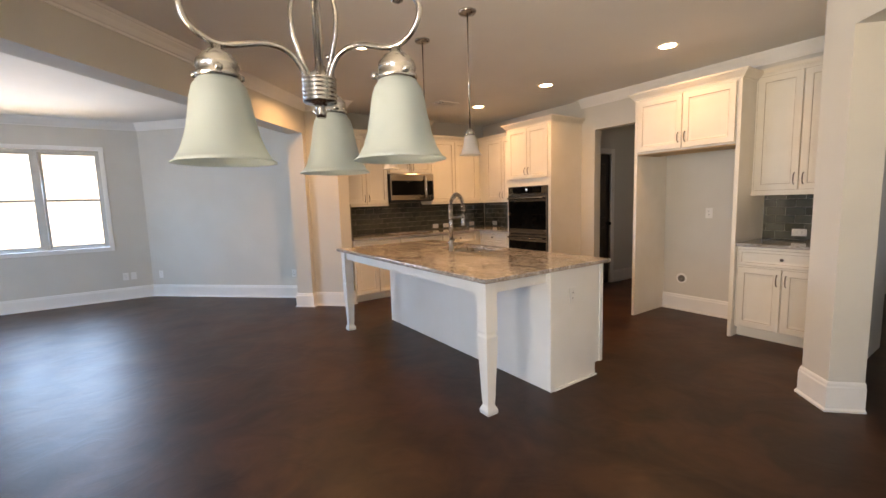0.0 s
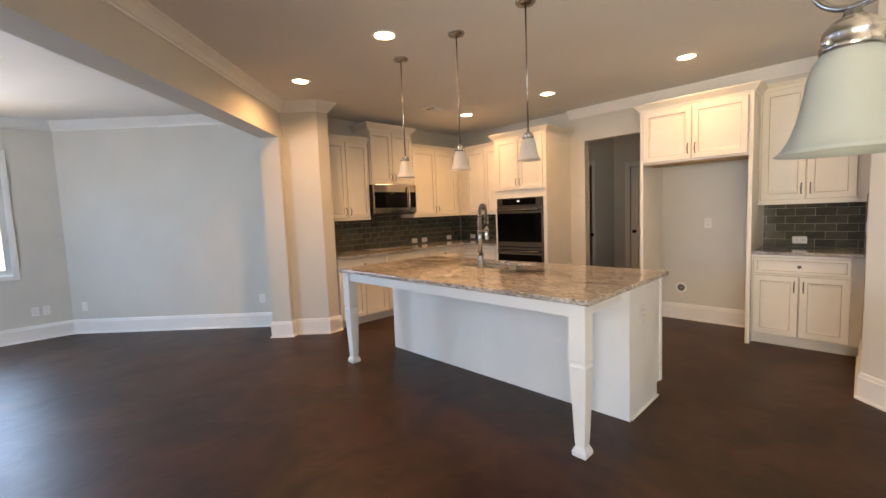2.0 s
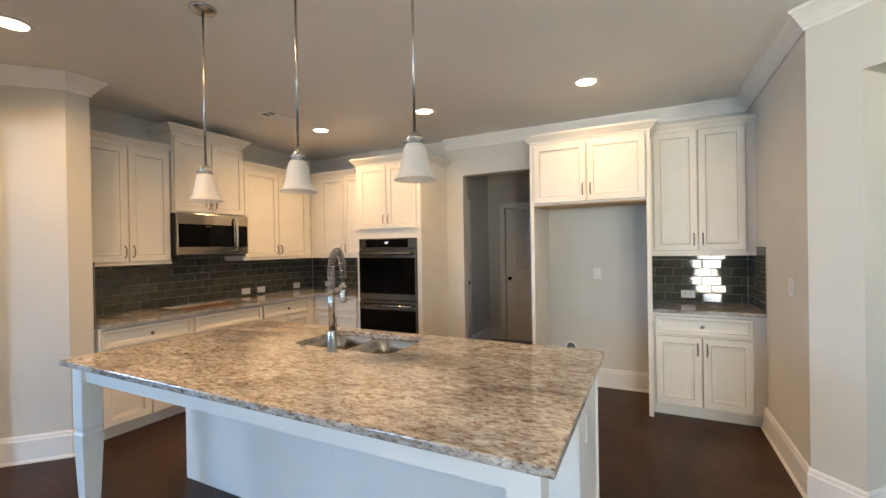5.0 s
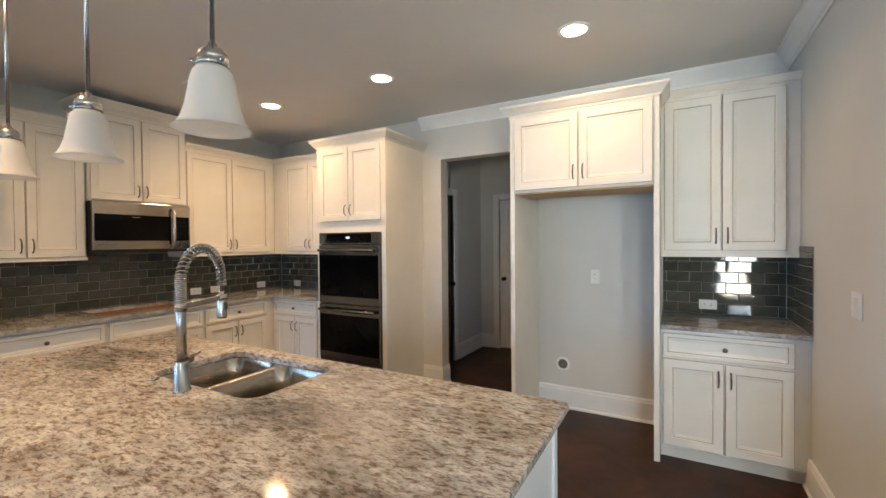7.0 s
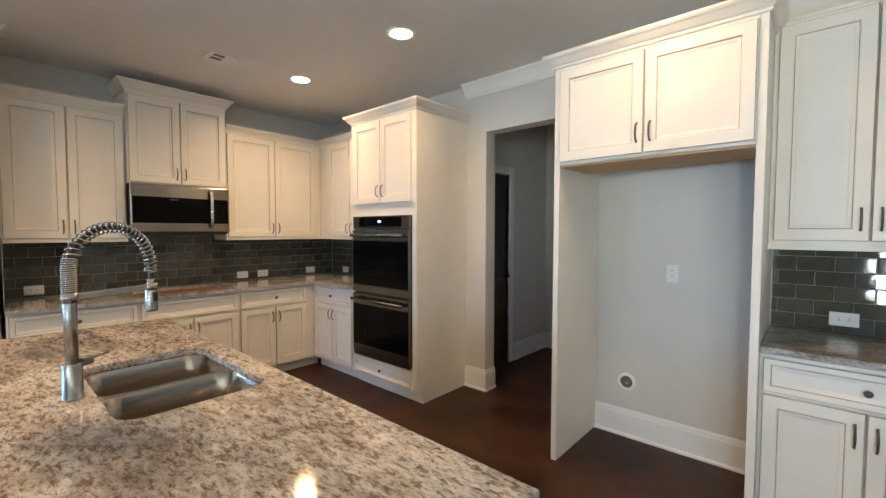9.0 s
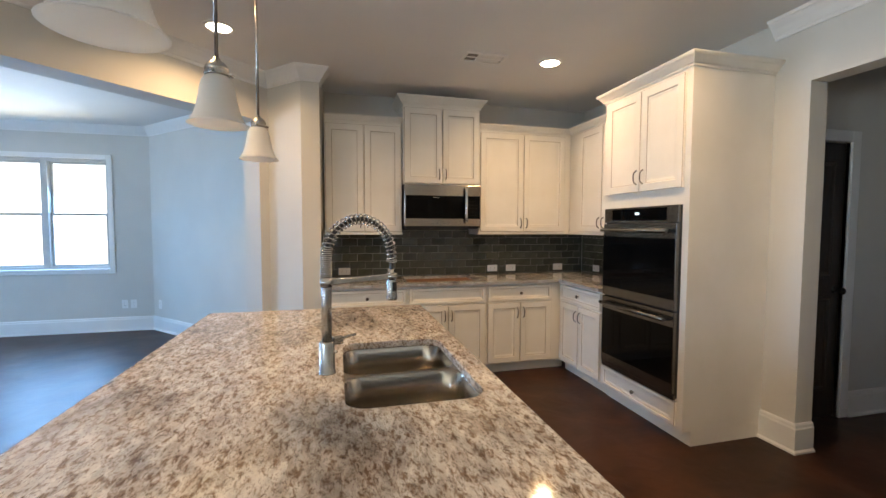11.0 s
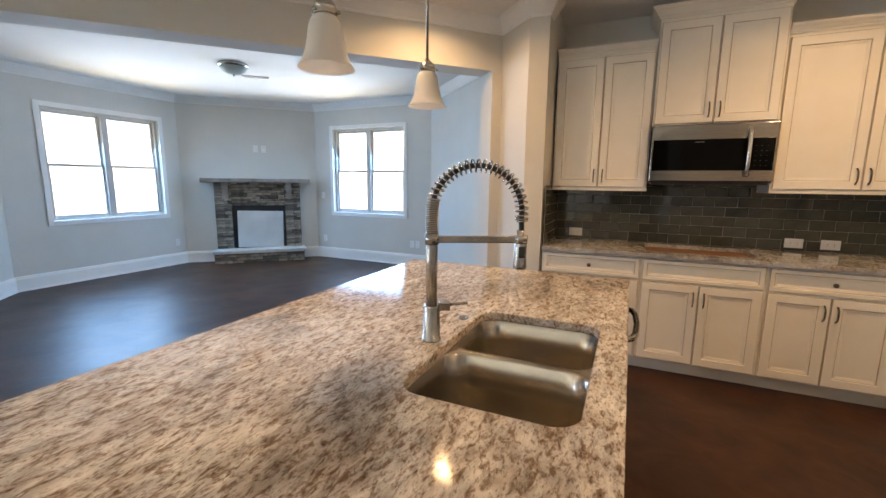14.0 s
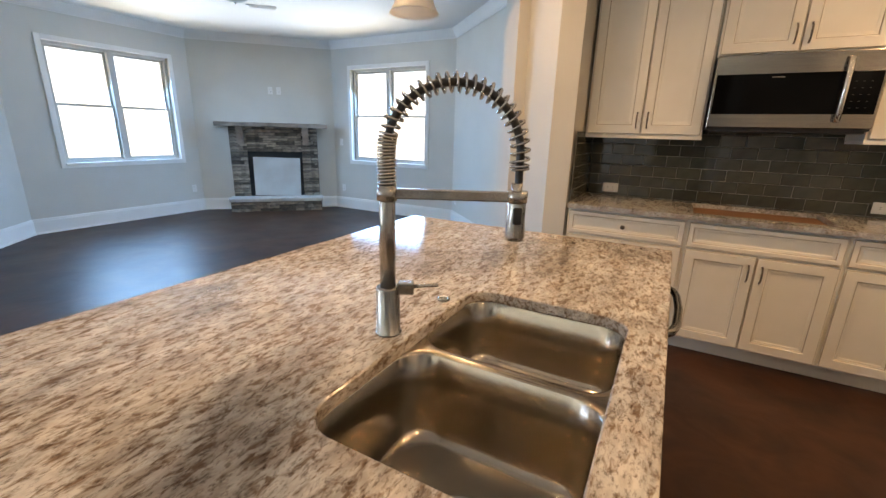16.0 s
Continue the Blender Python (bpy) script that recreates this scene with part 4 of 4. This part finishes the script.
def chandelier(at):
    """Three-arm chandelier: hub, scrolled arms, bowed uprights, bell shades."""
    th = thing("chandelier", at, "unlit three-arm brushed nickel chandelier with frosted bell shades", "chandelier")
    bm = bmesh.new()
    prof = [(0.008, 1.535), (0.011, 1.545), (0.008, 1.553), (0.016, 1.560)]
    for i in range(6):
        z = 1.562 + i * 0.0075
        prof += [(0.030, z), (0.031, z + 0.004), (0.026, z + 0.0055)]
    prof += [(0.020, 1.610), (0.010, 1.618)]
    lathe(bm, prof, seg=28)
    part("hub", bm, NICKEL, th, "ribbed nickel hub")
    part("stem", made(lathe, [(0.0065, 1.60), (0.0065, H - 0.045)], seg=10), NICKEL, th)
    part("canopy", made(lathe, [(0.068, H - 0.018), (0.066, H - 0.026), (0.045, H - 0.042), (0.012, H - 0.052)], seg=28), NICKEL, th)
    for deg in (188, 298, 63):
        c, s_ = math.cos(radians(deg)), math.sin(radians(deg))

        def spots(pairs):
            return [(c * r, s_ * r, z) for r, z in pairs]
        raw = [(0.020, 1.585), (0.026, 1.612), (0.040, 1.638), (0.060, 1.651), (0.085, 1.653), (0.112, 1.645), (0.135, 1.637), (0.155, 1.635), (0.172, 1.641), (0.187, 1.655), (0.196, 1.674), (0.197, 1.694), (0.188, 1.711), (0.174, 1.717), (0.162, 1.714)]
        raw = [(r * 1.085, 1.585 + (z - 1.585) * 0.89) for r, z in raw]
        fine = []
        for i in range(len(raw) - 1):
            p = [raw[max(i - 1, 0)], raw[i], raw[i + 1], raw[min(i + 2, len(raw) - 1)]]
            for j in range(3):
                u = j / 3
                fine.append(tuple(0.5 * (2 * p[1][q] + (p[2][q] - p[0][q]) * u + (2 * p[0][q] - 5 * p[1][q] + 4 * p[2][q] - p[3][q]) * u * u + (3 * p[1][q] - p[0][q] - 3 * p[2][q] + p[3][q]) * u ** 3) for q in (0, 1)))
        fine.append(raw[-1])
        bm = bmesh.new()
        tube(bm, spots(fine), 0.0048, 8)
        lathe(bm, [(0.004, 1.694), (0.0095, 1.697), (0.0095, 1.702), (0.004, 1.705)], (c * 0.175, s_ * 0.175, 0), 10)
        arm = part("arm", bm, NICKEL, th, "scrolled nickel arm")
        up = [(0.016, 1.60), (0.030, 1.630), (0.044, 1.670), (0.047, 1.705), (0.040, 1.745), (0.028, 1.79), (0.016, 1.84), (0.008, 1.90)]
        part("upright", made(tube, spots(up), 0.0042, 8), NICKEL, th, "bowed nickel upright")
        part("fitter", made(fitter, (c * 0.169, s_ * 0.169, 1.578), 0.93), NICKEL, arm)
        part("shade", made(bell, 0.077, 0.132, (c * 0.169, s_ * 0.169, 1.447)), SHADE, arm, "frosted white bell glass")


chandelier(pose(1.037, 1.498, 0.014))


def ceiling_vent(at, w, d, dark=True):
    th = thing("ceiling_vent", at, "white louvred ceiling air vent", "vent")
    bm = bmesh.new()
    for q in ((-w / 2, -d / 2, w / 2, -d / 2 + 0.022), (-w / 2, d / 2 - 0.022, w / 2, d / 2), (-w / 2, -d / 2 + .022, -w / 2 + 0.022, d / 2 - .022), (w / 2 - 0.022, -d / 2 + .022, w / 2, d / 2 - .022)):
        box(bm, q[0], q[1], -0.012, q[2], q[3], -0.0005, 0.002)
    part("frame", bm, TRIM, th)
    part("backing", made(box, -w / 2 + .022, -d / 2 + .022, -0.003, w / 2 - .022, d / 2 - .022, -0.001), SLOT, th)
    n = int((w - 0.05) / 0.017)
    for i in range(n):
        x = -w / 2 + 0.03 + i * 0.017
        if dark and i < n * 0.28:
            continue
        part("slat", made(box, -0.007, -d / 2 + 0.022, -0.001, 0.007, d / 2 - 0.022, 0.001), TRIM, th, "", pose(x, 0, -0.007, 0, 22, 0))
    part("divider", made(box, -w / 2 + .022, -0.004, -0.011, w / 2 - .022, 0.004, -0.003), TRIM, th)


ceiling_vent(pose(4.235, 5.61, H), 0.34, 0.18)
ceiling_vent(pose(-1.04, 7.07, H, 0, 0, 45), 0.34, 0.12, False)

fm = thing("flush_ceiling_light", pose(-0.785, 6.52, H), "unlit flush ceiling lamp with nickel pan and frosted bowl", "ceiling light")
part("pan", made(lathe, [(0.165, -0.0005), (0.172, -0.012), (0.165, -0.030), (0.150, -0.040)], seg=40), NICKEL, fm)
part("bowl", made(lathe, [(0.150, -0.038), (0.148, -0.052), (0.125, -0.080), (0.085, -0.102), (0.040, -0.114), (0.010, -0.117)], seg=40), SHADE, fm, "frosted white bowl")
part("finial", made(lathe, [(0.010, -0.114), (0.012, -0.122), (0.006, -0.132), (0.002, -0.136)], seg=14), NICKEL, fm)


# ---- wall plates ----
def wall_plate(at, kind="outlet", gang=1, label="white duplex outlet plate on the wall"):
    """Local x to the right, z up, y into the wall; middle at the origin."""
    th = thing("wall_plate", at, label, "outlet" if kind == "outlet" else "switch", "wall plates")
    w = 0.072 + 0.046 * (gang - 1)
    part("plate", made(box, -w / 2, -0.006, -0.058, w / 2, -0.0005, 0.058, 0.002), PLATE, th)
    for g in range(gang):
        x = (g - (gang - 1) / 2) * 0.046
        if kind == "outlet":
            for z in (-0.020, 0.020):
                s_ = part("socket", made(box, x - 0.016, -0.0075, z - 0.014, x + 0.016, -0.006, z + 0.014, 0.0006), PLATE, th)
                for dx in (-0.006, 0.006):
                    part("slot", made(box, x + dx - 0.0012, -0.0079, z - 0.004, x + dx + 0.0012, -0.0074, z + 0.006), SLOT, s_)
        else:
            part("rocker", made(box, x - 0.016, -0.0095, -0.033, x + 0.016, -0.006, 0.033, 0.0012), PLATE, th)


SIDE = Matrix.Rotation(radians(90), 4, "Y")
for x in (3.168, 4.77, 4.99, 5.575):
    wall_plate(pose(x, NY - 0.010, 0.972) @ SIDE, "outlet", 1, "white outlet plate lying sideways on the dark tiles")
wall_plate(pose(EX - 0.010, 6.50, 0.972, 0, 0, -90) @ SIDE, "outlet", 1, "white outlet plate lying sideways on the dark tiles")
wall_plate(pose(EX - 0.010, 2.085, 0.985, 0, 0, -90) @ SIDE, "outlet", 1, "white outlet plate lying sideways above the serving counter")
wall_plate(pose(EX, 2.896, 1.168, 0, 0, -90), "outlet", 1, "white outlet plate in the refrigerator alcove")
wall_plate(pose(4.625, SY, 1.18, 0, 0, 180), "switch", 2, "white double switch plate beside the serving counter")
wall_plate(pose(3.225, BY0 - 0.001, 0.68, 0, 0, 0), "outlet", 1, "white outlet plate on the island end panel")
for x, z in ((0.28, 0.365), (0.383, 0.365)):
    wall_plate(pose(x, 8.97, z), "outlet", 1, "white outlet plate low on the living room wall")
wall_plate(pose(-1.56, 8.97, 0.36), "outlet", 1, "white outlet plate low beside the window")
wall_plate(pose(-1.58, 8.97, 1.15), "switch", 1, "white switch plate beside the window")
wall_plate(pose(-3.27, 7.285, 0.37, 0, 0, 90), "outlet", 1, "white outlet plate low beside the window")
wall_plate(pose(0.75, 8.85, 0.36, 0, 0, -45), "outlet", 1, "white outlet plate low on the angled wall")
wall_plate(pose(2.42, 7.18, 0.38, 0, 0, -45), "outlet", 1, "white outlet plate low on the angled wall")
for k in (-0.01, 0.12):
    wall_plate(pose(FPC.x + U.x * k, FPC.y + U.y * k, 1.95, 0, 0, 45), "outlet", 1, "white outlet plate above the fireplace mantel")

box_ = thing("water_box", pose(EX, 3.17, 0.385, 0, 0, -90), "round white water outlet box recessed in the alcove wall", "water box")
part("ring", made(lathe, [(0.040, -0.004), (0.052, -0.006), (0.060, -0.004), (0.062, -0.0005)], seg=28, cap=False, axis="y"), PLATE, box_)
part("recess", made(lathe, [(0.041, -0.0045), (0.041, -0.001), (0.01, -0.0008)], seg=28, axis="y"), SLOT, box_)
part("valve", made(lathe, [(0.010, -0.001), (0.010, -0.016), (0.005, -0.018)], (0.006, 0, -0.004), 12, True, 0, "y"), NICKEL, box_)


# ---- fireplace ----
rng = random.Random(7)
fp = thing("fireplace", pose(FPC.x, FPC.y, 0, 0, 0, 45), "stacked grey-brown ledgestone fireplace with a rough mantel and raised hearth", "fireplace")
SW_, FD, HD = 0.69, -0.085, -0.36
bm = bmesh.new()
for q in ((-SW_, FD, 0.0, -0.43, -0.001, 1.37), (0.43, FD, 0.0, SW_, -0.001, 1.37), (-0.43, FD, 0.97, 0.43, -0.001, 1.37), (-0.72, HD + 0.03, 0.0, 0.72, FD, 0.165)):
    box(bm, *q)
part("core", bm, SOOT, fp, "dark mortar core behind the stones")
STONES = {}


def stone_mesh(w, h):
    """Split-faced stone, w by h, front face bulged unevenly."""
    key = (round(w * 20), round(h * 200), rng.randrange(3))
    if key not in STONES:
        r2 = random.Random(hash(key) % 9999)
        bm = bmesh.new()
        nx = max(2, int(w / 0.06))
        cols = []
        for i in range(nx + 1):
            x = w * i / nx
            cols.append([bm.verts.new((x, 0.0, 0.0)), bm.verts.new((x + r2.uniform(-.004, .004) * (0 < i < nx), -0.018 - r2.uniform(0, 0.012), r2.uniform(0.001, 0.005))), bm.verts.new((x + r2.uniform(-.004, .004) * (0 < i < nx), -0.020 - r2.uniform(0, 0.016), h - r2.uniform(0.001, 0.006))), bm.verts.new((x, 0.0, h))])
        for a, b in zip(cols, cols[1:]):
            for j in range(3):
                bm.faces.new((a[j], b[j], b[j + 1], a[j + 1]))
        bm.faces.new(cols[0]), bm.faces.new(cols[-1][::-1])
        STONES[key] = mesh_of("stone", bm, STONE)
    return STONES[key]


def stone_field(x0, x1, z0, z1, y):
    z = z0
    while z < z1 - 0.012:
        h = min(rng.choice((0.032, 0.04, 0.05, 0.06)), z1 - z)
        x = x0
        while x < x1 - 0.02:
            w = min(rng.choice((0.10, 0.15, 0.20, 0.25, 0.30)), x1 - x)
            if x1 - x - w < 0.05:
                w = x1 - x
            me = stone_mesh(w, h)
            o = new("stone", me)
            o.parent = fp
            real = max(v.co.x for v in me.vertices)
            o.matrix_basis = pose(x, y + rng.uniform(-0.014, 0.010), z) @ Matrix.Diagonal(((w - 0.004) / real, 1, (h - 0.003) / max(v.co.z for v in me.vertices), 1))
            x += w
        z += h


stone_field(-SW_, -0.43, 0.225, 1.37, FD)
stone_field(0.43, SW_, 0.225, 1.37, FD)
stone_field(-0.43, 0.43, 0.97, 1.37, FD)
stone_field(-0.72, 0.72, 0.0, 0.165, HD + 0.03)
part("hearth_slab", made(box, -0.74, HD - 0.01, 0.165, 0.74, FD, 0.225, 0.008), LIME, fp, "pale rough limestone hearth slab")
bm = made(box, -0.865, -0.27, 1.37, 0.865, -0.001, 1.435, 0.012)
bmesh.ops.subdivide_edges(bm, edges=[e for e in bm.edges if e.calc_length() > 0.5], cuts=14)
for v in bm.verts:
    if v.co.y < -0.2:
        v.co.y += rng.uniform(-0.012, 0.012)
        v.co.z += rng.uniform(-0.004, 0.004)
part("mantel", bm, MANTEL, fp, "rough-edged stone mantel shelf")
def corbel(bm, x0, x1):
    """A stone bracket that tapers back to the wall towards its foot."""
    side = [(-0.235, 1.37), (-0.235, 1.31), (-0.215, 1.25), (-0.185, 1.15), (-0.165, 1.09), (FD, 1.08), (FD, 1.37)]
    a, b = ([bm.verts.new((x, y, z)) for y, z in side] for x in (x0, x1))
    bm.faces.new(a), bm.faces.new(b[::-1])
    for i in range(len(side)):
        bm.faces.new((a[i], a[(i + 1) % len(side)], b[(i + 1) % len(side)], b[i]))


for x in (-0.56, 0.455):
    part("corbel", made(corbel, x, x + 0.095), MANTEL, fp, "tapered brown stone corbel")
part("firebox_frame", made(box, -0.43, -0.075, 0.225, 0.43, -0.055, 0.97), SOOT, fp, "black metal firebox surround")
part("firebox_cover", made(box, -0.365, -0.010, 0.0, 0.375, 0.010, 0.645, 0.004), FIREBOARD, fp, "pale protective board leaning over the firebox", pose(0, -0.115, 0.234, 3, 1.5, 0))


# ---- hall doors ----
def panel_leaf(name, at, w, h, mat, label, knob_x):
    th = tagged(thing(name, at, label, "door"), kind="structure")
    leaf = part("door_leaf", made(box, 0, 0.02, 0.008, w, 0.058, h, 0.002), mat, th)
    for z0, z1 in ((0.22, 0.92), (1.06, h - 0.13)):
        part("panel", panel_door(w - 0.22, z1 - z0, 0.02), [mat, mat], leaf, "", pose(0.11, 0.0195, z0))
    bm = made(lathe, [(0.026, 0.0195), (0.026, 0.014), (0.010, 0.010), (0.010, -0.015), (0.022, -0.022), (0.027, -0.036), (0.020, -0.048), (0.004, -0.051)], (knob_x, 0, 0.965), 18, True, 0, "y")
    part("door_knob", bm, IRON, leaf, "dark bronze knob")
    for q in ((-0.085, 0.0, -0.004, h + 0.085), (w + 0.004, 0.0, w + 0.085, h + 0.085), (-0.003, h + 0.006, w + 0.003, h + 0.085)):
        part("casing", made(box, q[0], -0.018, q[1], q[2], -0.0005, q[3], 0.003), TRIM, th)
    for x in (-0.003, w):
        part("jamb", made(box, x, 0.0, 0, x + 0.003, 0.10, h + 0.006), TRIM, th)


panel_leaf("door_1", pose(7.58, 4.42, 0, 0, 0, -90), 0.80, 2.045, TRIM, "closed white panel door at the end of the hall", 0.065)
panel_leaf("door_2", pose(6.145, 4.70, 0, 0, 0, 0), 0.595, 2.045, DARKDOOR, "closed dark stained door in the hall", 0.535)


# ---- stair in the foyer ----
stair = thing("staircase", pose(0, 0, 0), "white stair with dark wood handrail and black iron balusters", "staircase")
SY_, RUN, RISE, X0 = 0.10, 0.262, 0.183, 5.12
N = 13
for i in range(N):
    x = X0 + i * RUN
    part("riser", made(box, x, SY_ - 1.0, i * RISE, x + 0.02, SY_, (i + 1) * RISE - 0.028), TRIM, stair)
    part("tread", made(box, x - 0.025, SY_ - 1.0, (i + 1) * RISE - 0.028, x + RUN + 0.02, SY_ - 0.002, (i + 1) * RISE, 0.004), RAILWOOD, stair)
slope = RISE / RUN
def nose(x):
    return (x - X0) * slope + RISE
xe = 6.945  # where the stair passes between walls
bm = bmesh.new()
pts = [(X0 - 0.05, 0), (xe, nose(xe) - 0.40), (xe, nose(xe) + 0.06), (X0 - 0.05, RISE + 0.06)]
fr_ = [bm.verts.new((x, SY_ + 0.025, z)) for x, z in pts]
bk_ = [bm.verts.new((x, SY_, z)) for x, z in pts]
bm.faces.new(fr_), bm.faces.new(bk_[::-1])
for i in range(4):
    bm.faces.new((fr_[i], fr_[(i + 1) % 4], bk_[(i + 1) % 4], bk_[i]))
part("stringer", bm, TRIM, stair, "white closed stringer")
bm = bmesh.new()
pts = [(X0 + 0.15, 0), (xe, 0), (xe, nose(xe) - 0.40)]
fr_ = [bm.verts.new((x, SY_ + 0.012, z)) for x, z in pts]
bk_ = [bm.verts.new((x, SY_ - 0.05, z)) for x, z in pts]
bm.faces.new(fr_), bm.faces.new(bk_[::-1])
for i in range(3):
    bm.faces.new((fr_[i], fr_[(i + 1) % 3], bk_[(i + 1) % 3], bk_[i]))
part("spandrel_wall", bm, WALL, stair, "greige spandrel wall under the stair")
xr = 6.93
part("handrail", made(tube, [(X0 - 0.02, SY_ - 0.02, nose(X0) + 0.90), (X0 + 0.1, SY_ - 0.02, nose(X0 + 0.1) + 0.92), (xr, SY_ - 0.02, nose(xr) + 0.92)], 0.034, 12), RAILWOOD, stair, "dark wooden handrail")
x = X0 + 0.08
while x < xr:
    b_ = part("baluster", made(lathe, [(0.007, nose(x) + 0.05), (0.007, nose(x) + 0.91)], (x, SY_ - 0.02, 0), 8), IRON, stair)
    part("shoe", made(lathe, [(0.017, nose(x) + 0.045), (0.015, nose(x) + 0.065), (0.008, nose(x) + 0.075)], (x, SY_ - 0.02, 0), 8), IRON, b_)
    x += 0.115
bm = bmesh.new()
box(bm, X0 - 0.10, SY_ - 0.065, 0, X0 - 0.01, SY_ + 0.025, 1.18, 0.004)
box(bm, X0 - 0.115, SY_ - 0.08, 1.18, X0 + 0.005, SY_ + 0.04, 1.22, 0.006)
part("newel_post", bm, RAILWOOD, stair, "dark square newel post")
structure("wall_stair_side", made(box, 6.947, SY_ - 0.11, 0, 8.598, SY_ + 0.02, H), WALL, "greige wall along the upper stair flight")
trim("crown_stair", [(8.59, SY_ + 0.02), (6.947, SY_ + 0.02), (6.947, SY_ - 0.11), (8.59, SY_ - 0.11)], [(-o, z) for o, z in CROWN][::-1], False, "white crown moulding on the stair wall")


# ---- bright outdoors ----
OUT = emitter("bright_outdoors", (1.0, 0.92, 0.80), 1.9)
# sunlit ground low down, blue sky higher up
on, ol = OUT.node_tree.nodes, OUT.node_tree.links
otex, osep, oramp = on.new("ShaderNodeTexCoord"), on.new("ShaderNodeSeparateXYZ"), on.new("ShaderNodeValToRGB")
omap = on.new("ShaderNodeMapRange")
omap.inputs["From Min"].default_value, omap.inputs["From Max"].default_value = 1.7, 3.0
oramp.color_ramp.elements[0].color, oramp.color_ramp.elements[1].color = (1.0, 0.90, 0.76, 1), (0.50, 0.72, 1.0, 1)
ol.new(otex.outputs["Object"], osep.inputs[0]), ol.new(osep.outputs["Z"], omap.inputs[0])
ol.new(omap.outputs[0], oramp.inputs[0]), ol.new(oramp.outputs[0], on["Principled BSDF"].inputs["Emission Color"])
structure("backdrop_west", made(box, -5.02, 3.9, -1.0, -5.0, 8.9, 5.0), OUT, "glaring overcast brightness outside")
structure("backdrop_north", made(box, -3.2, 10.5, -1.0, 2.0, 10.52, 5.0), OUT, "glaring overcast brightness outside")
# glow outside the invented foyer window
structure("backdrop_foyer", made(box, 5.0, -4.5, -1.0, 9.5, -4.48, 5.0), OUT, "glaring overcast brightness outside")
structure("backdrop_patio", made(box, -3.52, -2.5, -1.0, -3.5, 2.5, 4.0), OUT, "glaring overcast brightness outside")


# ---- backsplash tiles ----
TW, TH_, GR = 0.152, 0.076, 0.003
TILES = {}


def tile_mesh(w, h):
    key = (round(w, 3), round(h, 3))
    if key not in TILES:
        bm = bmesh.new()
        rings = [[bm.verts.new((x, y, z)) for x, z in ((i, i), (w - i, i), (w - i, h - i), (i, h - i))] for i, y in ((0, 0), (0, -0.0035), (0.0028, -0.0062))]
        for a, b in zip(rings, rings[1:]):
            for i in range(4):
                bm.faces.new((a[i], a[(i + 1) % 4], b[(i + 1) % 4], b[i]))
        bm.faces.new(rings[-1])
        TILES[key] = mesh_of("tile", bm, TILE)
    return TILES[key]


def backsplash(name, at, w, z0, z1, label="glossy dark grey glass subway tile backsplash", start=0.0):
    back = structure(name, made(box, 0, -0.004, z0, w, -0.0005, z1), GROUT, label)
    back.matrix_basis = at
    row, z = 0, z0 + 0.0015
    while z < z1 - 0.008:
        h = min(TH_, z1 - z)
        x = -((row % 2) * (TW + GR) / 2 + start)
        while x < w - 0.004:
            a, b = max(x, 0.001), min(x + TW, w - 0.001)
            if b - a > 0.006:
                o = new("tile", tile_mesh(b - a, h))
                o.parent = back
                o.matrix_basis = pose(a, -0.0008, z, rng.uniform(-.7, .7), 0, rng.uniform(-.6, .6))
            x += TW + GR
        row, z = row + 1, z + TH_ + GR


backsplash("backsplash_north", pose(2.992, NY, 0), EX - 2.992 - 0.008, 0.9145, 1.418)
backsplash("backsplash_east", pose(EX, NY - 0.008, 0, 0, 0, -90), NY - 5.48 - 0.01, 0.9145, 1.37)
backsplash("backsplash_west", pose(2.985, 6.20, 0, 0, 0, 90), NY - 6.20 - 0.01, 0.9145, 1.392)
backsplash("backsplash_serving", pose(EX, 2.385, 0, 0, 0, -90), 2.385 - SY - 0.01, 0.9145, 1.372, start=0.05)
backsplash("backsplash_south", pose(EX - 0.008, SY, 0, 0, 0, 180), EX - 5.28, 0.9145, 1.428)
